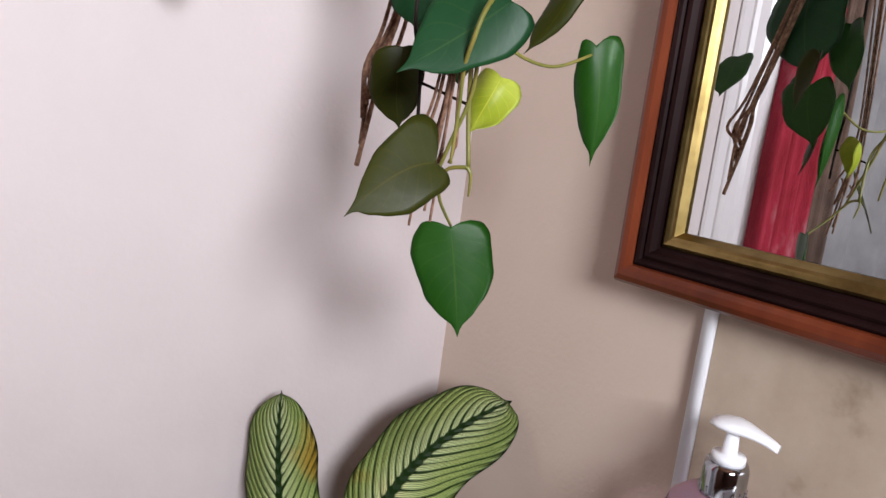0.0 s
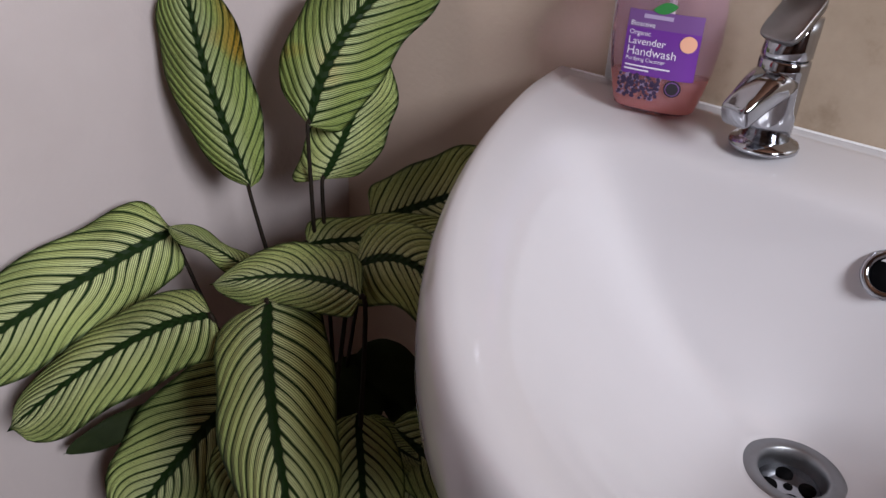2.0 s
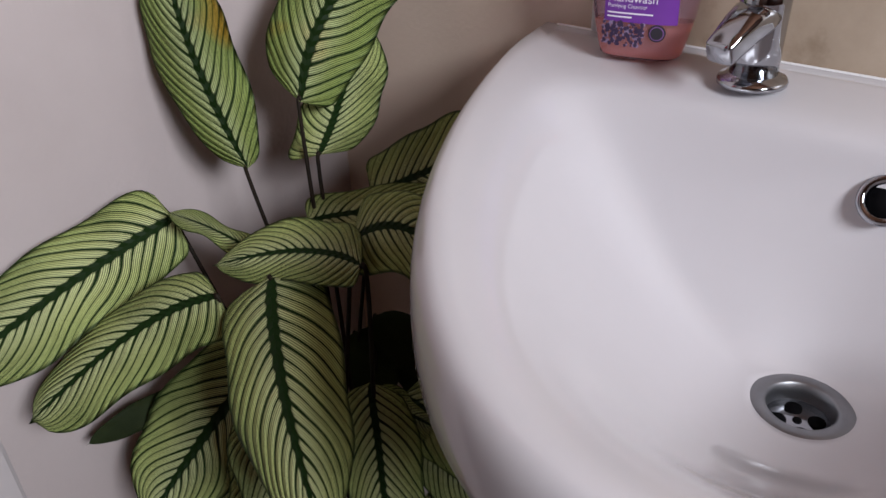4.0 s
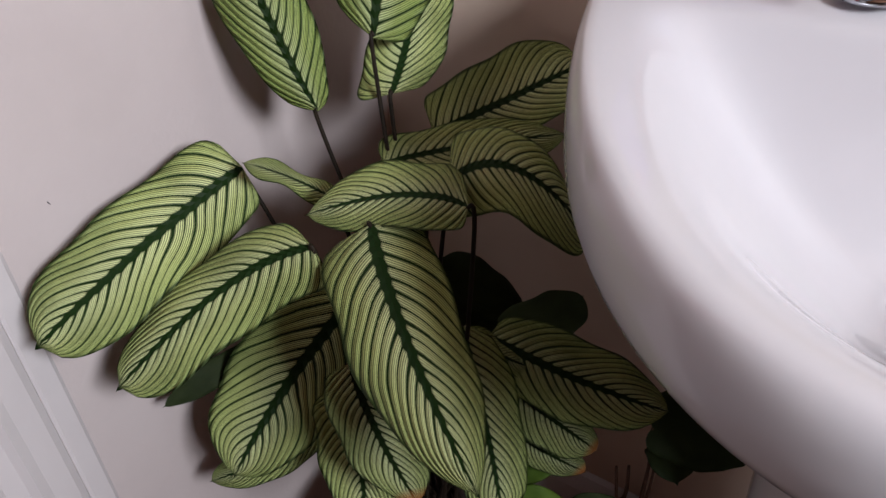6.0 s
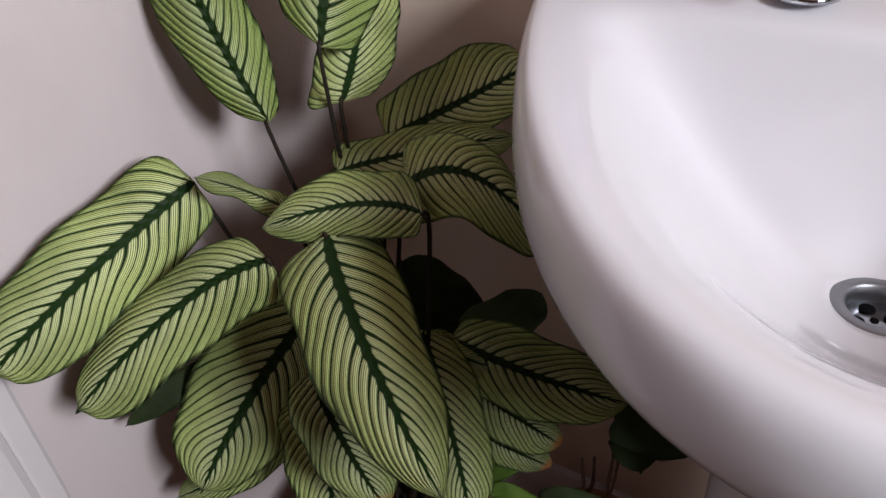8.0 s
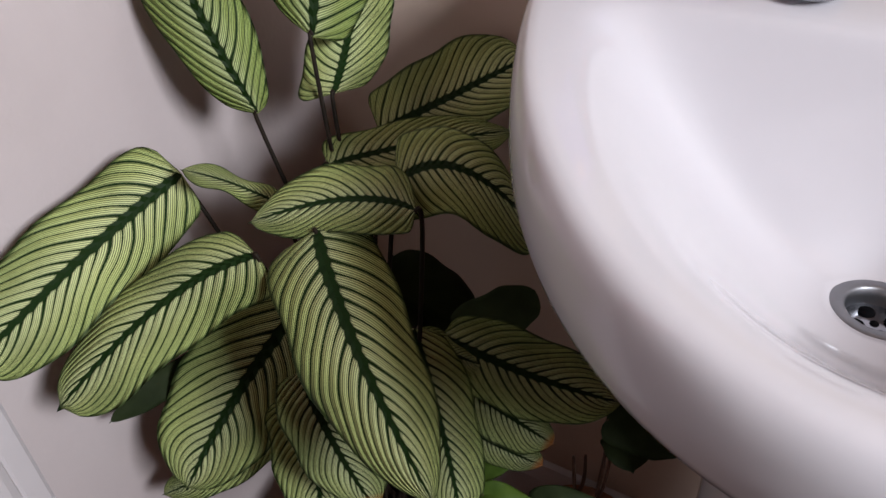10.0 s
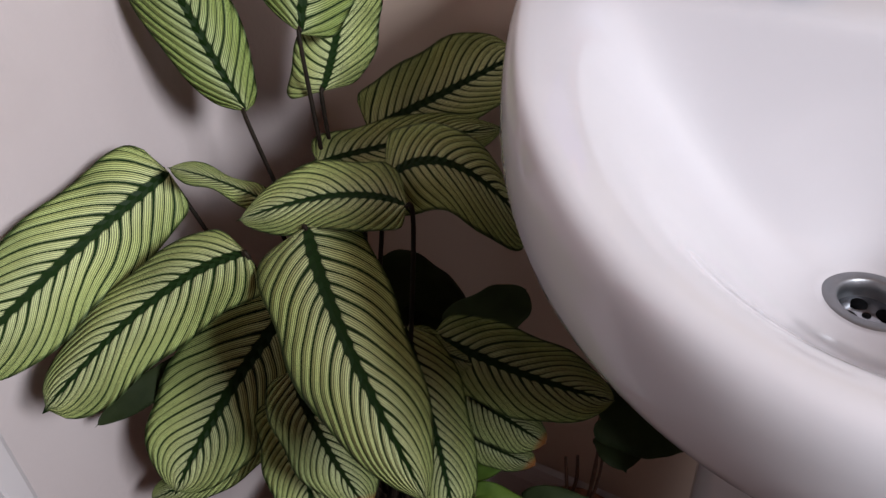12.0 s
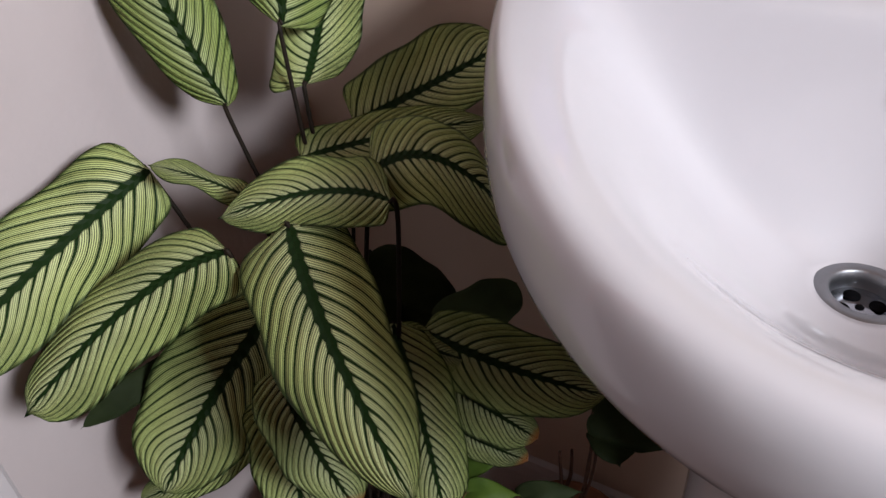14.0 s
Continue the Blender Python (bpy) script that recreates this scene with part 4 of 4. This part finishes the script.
def floor_leaf(base, mid, tip, left, right, mat):
    COUNT[0] += 1
    bm = blade(base, mid, tip, left, right, heart_shape, seed=COUNT[0])
    me = bpy.data.meshes.new("leaf_blade")
    bm.to_mesh(me)
    bm.free()
    for m in (mat, mat):
        me.materials.append(m)
    for p in me.polygons:
        p.use_smooth = True
    ob = under(new("leaf_blade", me), small)
    sb = bmesh.new()
    b = Vector(base)
    tube(sb, [b, b.lerp(FOOT + Vector((0, 0, 0.15)), 0.5) + Vector((0.01, 0, 0.02)), FOOT + Vector((0, 0, 0.145))], (0.0016, 0.0022), 7)
    pe = part("petiole", sb, BARK)
    pe.parent = ob
    pe.matrix_parent_inverse = Matrix.Identity(4)


HEART = ((0.0, 0.0, 0.0), (0.07, 0.27, -0.028), (0.14, 0.52, -0.034), (0.22, 0.78, -0.005), (0.32, 0.97, 0.11), (0.44, 1.04, 0.29), (0.58, 0.98, 0.49), (0.72, 0.78, 0.68), (0.84, 0.41, 0.83), (0.91, 0.11, 0.905), (0.95, 0.05, 0.95), (1.0, 0.0, 1.0))


def heart_shape(s):
    """The margin of a heart-shaped leaf: two round lobes behind the stalk, and a drawn-out tip."""
    for (s0, w0, a0), (s1, w1, a1) in zip(HEART, HEART[1:]):
        if s <= s1 + 1e-9:
            f = (s - s0) / (s1 - s0)
            return w0 + (w1 - w0) * f, a0 + (a1 - a0) * f
    return 0.0, 1.0


floor_leaf((0.429, -0.137, 0.432), (0.473, -0.116, 0.429), (0.537, -0.108, 0.416), (-0.008, 0.038, 0.009), (0.012, -0.025, -0.023), DARK_LEAF)
floor_leaf((0.437, -0.134, 0.406), (0.453, -0.137, 0.387), (0.466, -0.141, 0.369), (-0.015, -0.009, -0.004), (0.022, 0.012, 0.006), DARK_LEAF)
floor_leaf((0.322, -0.225, 0.371), (0.334, -0.211, 0.376), (0.356, -0.187, 0.373), (-0.010, 0.007, 0.002), (0.006, -0.012, -0.004), LIGHT_LEAF)
floor_leaf((0.335, -0.236, 0.359), (0.358, -0.222, 0.361), (0.384, -0.208, 0.350), (-0.011, 0.008, 0.002), (0.004, -0.015, -0.005), LIGHT_LEAF)
floor_leaf((0.383, -0.205, 0.340), (0.407, -0.186, 0.348), (0.439, -0.168, 0.341), (-0.010, 0.007, 0.001), (0.006, -0.012, -0.009), DARK_LEAF)
for pts in (((0.40, -0.11, 0.145), (0.392, -0.10, 0.22), (0.385, -0.10, 0.30)), ((0.392, -0.10, 0.22), (0.400, -0.098, 0.26), (0.398, -0.095, 0.305)), ((0.42, -0.10, 0.145), (0.418, -0.095, 0.25), (0.424, -0.10, 0.36))):
    bm = bmesh.new()
    tube(bm, pts, (0.0032, 0.0018), 7)
    under(part("bare_stem", bm, BARK), small)

# ---- the hanging heart-leaf plant ----
HANG = Vector((0.30, -0.255, 1.46))
vine = thing("hanging_heartleaf", HANG, "trailing heart-leaf plant in a hanging pot with twine", "plant")


def heart_leaf(base, mid, tip, left, right, mat):
    COUNT[0] += 1
    bm = blade(base, mid, tip, left, right, heart_shape, nv=30, nu=6, wave=0.0012, seed=COUNT[0])
    me = bpy.data.meshes.new("leaf_blade")
    bm.to_mesh(me)
    bm.free()
    for m in (mat, mat):
        me.materials.append(m)
    for p in me.polygons:
        p.use_smooth = True
    return under(new("leaf_blade", me), vine)


heart_leaf((0.295, -0.241, 1.156), (0.301, -0.236, 1.122), (0.305, -0.230, 1.080), (-0.020, -0.019, -0.004), (0.012, 0.024, 0.004), GREEN_HEART)
heart_leaf((0.323, -0.280, 1.200), (0.319, -0.305, 1.191), (0.316, -0.336, 1.164), (-0.013, 0.001, 0.025), (0.012, 0.004, -0.021), OLIVE_HEART)
heart_leaf((0.266, -0.277, 1.270), (0.264, -0.277, 1.243), (0.258, -0.267, 1.216), (-0.014, -0.012, -0.005), (0.005, 0.017, -0.000), OLIVE_HEART)
heart_leaf((0.362, -0.271, 1.296), (0.350, -0.289, 1.277), (0.331, -0.321, 1.249), (-0.019, -0.006, 0.026), (0.010, 0.008, -0.019), UNDER_HEART)
heart_leaf((0.328, -0.242, 1.257), (0.327, -0.250, 1.240), (0.317, -0.253, 1.220), (-0.020, -0.001, 0.005), (0.002, 0.018, -0.006), YELLOW_HEART)
heart_leaf((0.339, -0.175, 1.287), (0.342, -0.168, 1.254), (0.336, -0.160, 1.208), (-0.015, -0.007, -0.004), (0.001, 0.021, 0.005), GREEN_HEART)
heart_leaf((0.308, -0.172, 1.332), (0.299, -0.176, 1.306), (0.284, -0.188, 1.279), (-0.014, -0.001, 0.004), (0.007, 0.007, -0.001), OLIVE_HEART)
heart_leaf((0.249, -0.261, 1.325), (0.246, -0.259, 1.304), (0.246, -0.256, 1.285), (-0.018, -0.009, -0.001), (0.009, 0.013, 0.002), UNDER_HEART)
heart_leaf((0.262, -0.252, 1.312), (0.268, -0.243, 1.284), (0.285, -0.238, 1.246), (-0.030, -0.004, -0.006), (0.030, 0.004, 0.006), GREEN_HEART)
heart_leaf((0.235, -0.262, 1.412), (0.243, -0.250, 1.366), (0.262, -0.244, 1.318), (-0.046, -0.010, -0.008), (0.046, 0.006, 0.008), UNDER_HEART)
heart_leaf((0.285, -0.262, 1.375), (0.292, -0.250, 1.342), (0.306, -0.246, 1.305), (-0.020, -0.006, -0.004), (0.020, 0.006, 0.004), GREEN_HEART)
heart_leaf((0.088, -0.372, 1.356), (0.082, -0.368, 1.330), (0.074, -0.366, 1.302), (-0.027, -0.004, -0.004), (0.027, 0.004, 0.004), GREEN_HEART)



def strand(name, pts, r, mat):
    bm = bmesh.new()
    tube(bm, pts, r, 7)
    return under(part(name, bm, mat), vine)


strand("stem", [(0.30, -0.25, 1.46), (0.288, -0.283, 1.31), (0.289, -0.277, 1.257), (0.290, -0.274, 1.217)], (0.0016, 0.0012), PETIOLE)
strand("stem", [(0.32, -0.25, 1.46), (0.343, -0.278, 1.30), (0.330, -0.267, 1.245), (0.331, -0.261, 1.200)], (0.0017, 0.0014), VINE)
strand("stem", [(0.331, -0.261, 1.200), (0.318, -0.268, 1.196), (0.306, -0.262, 1.178), (0.295, -0.241, 1.157)], (0.0014, 0.0010), VINE)
strand("stem", [(0.343, -0.278, 1.296), (0.335, -0.268, 1.25), (0.322, -0.270, 1.215), (0.312, -0.272, 1.19)], (0.0014, 0.0012), VINE)
strand("stem", [(0.343, -0.270, 1.285), (0.348, -0.251, 1.271), (0.342, -0.213, 1.268), (0.338, -0.176, 1.281)], (0.0013, 0.0010), VINE)
strand("stem", [(0.331, -0.262, 1.20), (0.333, -0.26, 1.195), (0.331, -0.258, 1.182)], (0.0016, 0.0007), VINE)
strand("stem", [(0.29, -0.276, 1.248), (0.305, -0.272, 1.244), (0.327, -0.266, 1.238)], (0.001, 0.001), PETIOLE)
strand("stem", [(0.372, -0.288, 1.300), (0.365, -0.291, 1.287), (0.361, -0.293, 1.272), (0.352, -0.290, 1.257), (0.344, -0.284, 1.235), (0.340, -0.282, 1.202)], (0.0016, 0.0010), VINE)
rng = random.Random(11)
for k in range(11):
    x, y = rng.uniform(-0.012, 0.006), rng.uniform(-0.008, 0.008)
    end = rng.uniform(1.155, 1.225)
    strand("twine", [(0.31 + x, -0.262 + y, 1.46), (0.317 + x * 0.5, -0.272 + y * 0.6, 1.27), (0.314 + x + rng.uniform(-0.003, 0.003), -0.273 + y, 1.215), (0.309 + x * 1.3, -0.273 + y, end)], (0.0011, 0.0009), TWINE)
for k in range(8):
    x, y = rng.uniform(-0.006, 0.006), rng.uniform(-0.008, 0.008)
    end = (1.183, 1.235, 1.25, 1.22, 1.24, 1.20, 1.245, 1.23)[k]
    f = (1.305 - end) / 0.12
    strand("twine", [(0.25 + x, -0.25 + y, 1.47), (0.205 + x, -0.245 + y, 1.305), (0.198 + x - 0.003 * k, -0.250 + y, 1.26), (0.205 - 0.022 * f, -0.252 + y, end)], (0.0013, 0.0021), TWINE)
bm = bmesh.new()
lathe(bm, HANG, [(0.05, 0), (0.062, 0.01), (0.08, 0.11), (0.084, 0.112), (0.082, 0.12), (0.074, 0.115)], 36)
under(part("pot", bm, TERRACOTTA), vine)
for k in range(3):
    a = 2 * math.pi * k / 3 + 0.5
    strand("twine", [(HANG.x + 0.08 * math.cos(a), HANG.y + 0.08 * math.sin(a), 1.575), (HANG.x + 0.04 * math.cos(a), HANG.y + 0.04 * math.sin(a), 1.98), (HANG.x, HANG.y, ROOM_Z)], (0.0015, 0.0015), TWINE)

# ---- things hanging on the door, seen in the mirror ----
def hung_cloth(name, y0, y1, z0, z1, mat, label, seed, x=0.0):
    r = random.Random(seed)
    bm = bmesh.new()
    front, n, m = [], 26, 14
    for j in range(m + 1):
        z = z1 + (z0 - z1) * j / m
        row = []
        for i in range(n + 1):
            f = i / n
            d = 0.022 + 0.012 * math.sin(f * 15 + seed) * (0.4 + 0.6 * j / m) + 0.006 * math.sin(f * 31 + seed * 2)
            wd = 0.55 + 0.45 * min(1, j / m * 1.6)
            yc = (y0 + y1) / 2
            row.append((x + d, yc + (f - 0.5) * (y1 - y0) * wd, z))
        front.append(row)
    fr = [[bm.verts.new(p) for p in row] for row in front]
    bk = [[bm.verts.new((x + 0.001, p[1], p[2])) for p in row] for row in front]
    for j in range(m):
        for i in range(n):
            bm.faces.new((fr[j][i], fr[j][i + 1], fr[j + 1][i + 1], fr[j + 1][i]))
            bm.faces.new((bk[j][i], bk[j + 1][i], bk[j + 1][i + 1], bk[j][i + 1]))
        for i in (0, n):
            bm.faces.new((fr[j][i], fr[j + 1][i], bk[j + 1][i], bk[j][i]))
    for j in (0, m):
        for i in range(n):
            bm.faces.new((fr[j][i], fr[j][i + 1], bk[j][i + 1], bk[j][i]))
    return tagged(part(name, bm, mat), label, "towel")


hung_cloth("towel", -0.69, -0.575, 0.95, 1.75, RED_TOWEL, "red patterned towel hanging on the door", 1, 0.022)
hung_cloth("bath_robe", -1.14, -0.80, 0.75, 1.78, GREY_CLOTH, "pale grey robe hanging on the door", 3, -0.009)
hung_cloth("scarf", -0.79, -0.70, 0.95, 1.78, BROWN_CLOTH, "dark brown scarf hanging on the door", 5, 0.016)

# the chip mark on the wall
bm = bmesh.new()
tube(bm, [(0.0006, -0.4365, 0.735), (0.0008, -0.4355, 0.7335), (0.0006, -0.4350, 0.732)], (0.0005, 0.0003), 6)
tagged(part("wall_mark", bm, BLACK_PRINT), "small dark chip in the wall paint", "mark", kind="structure")
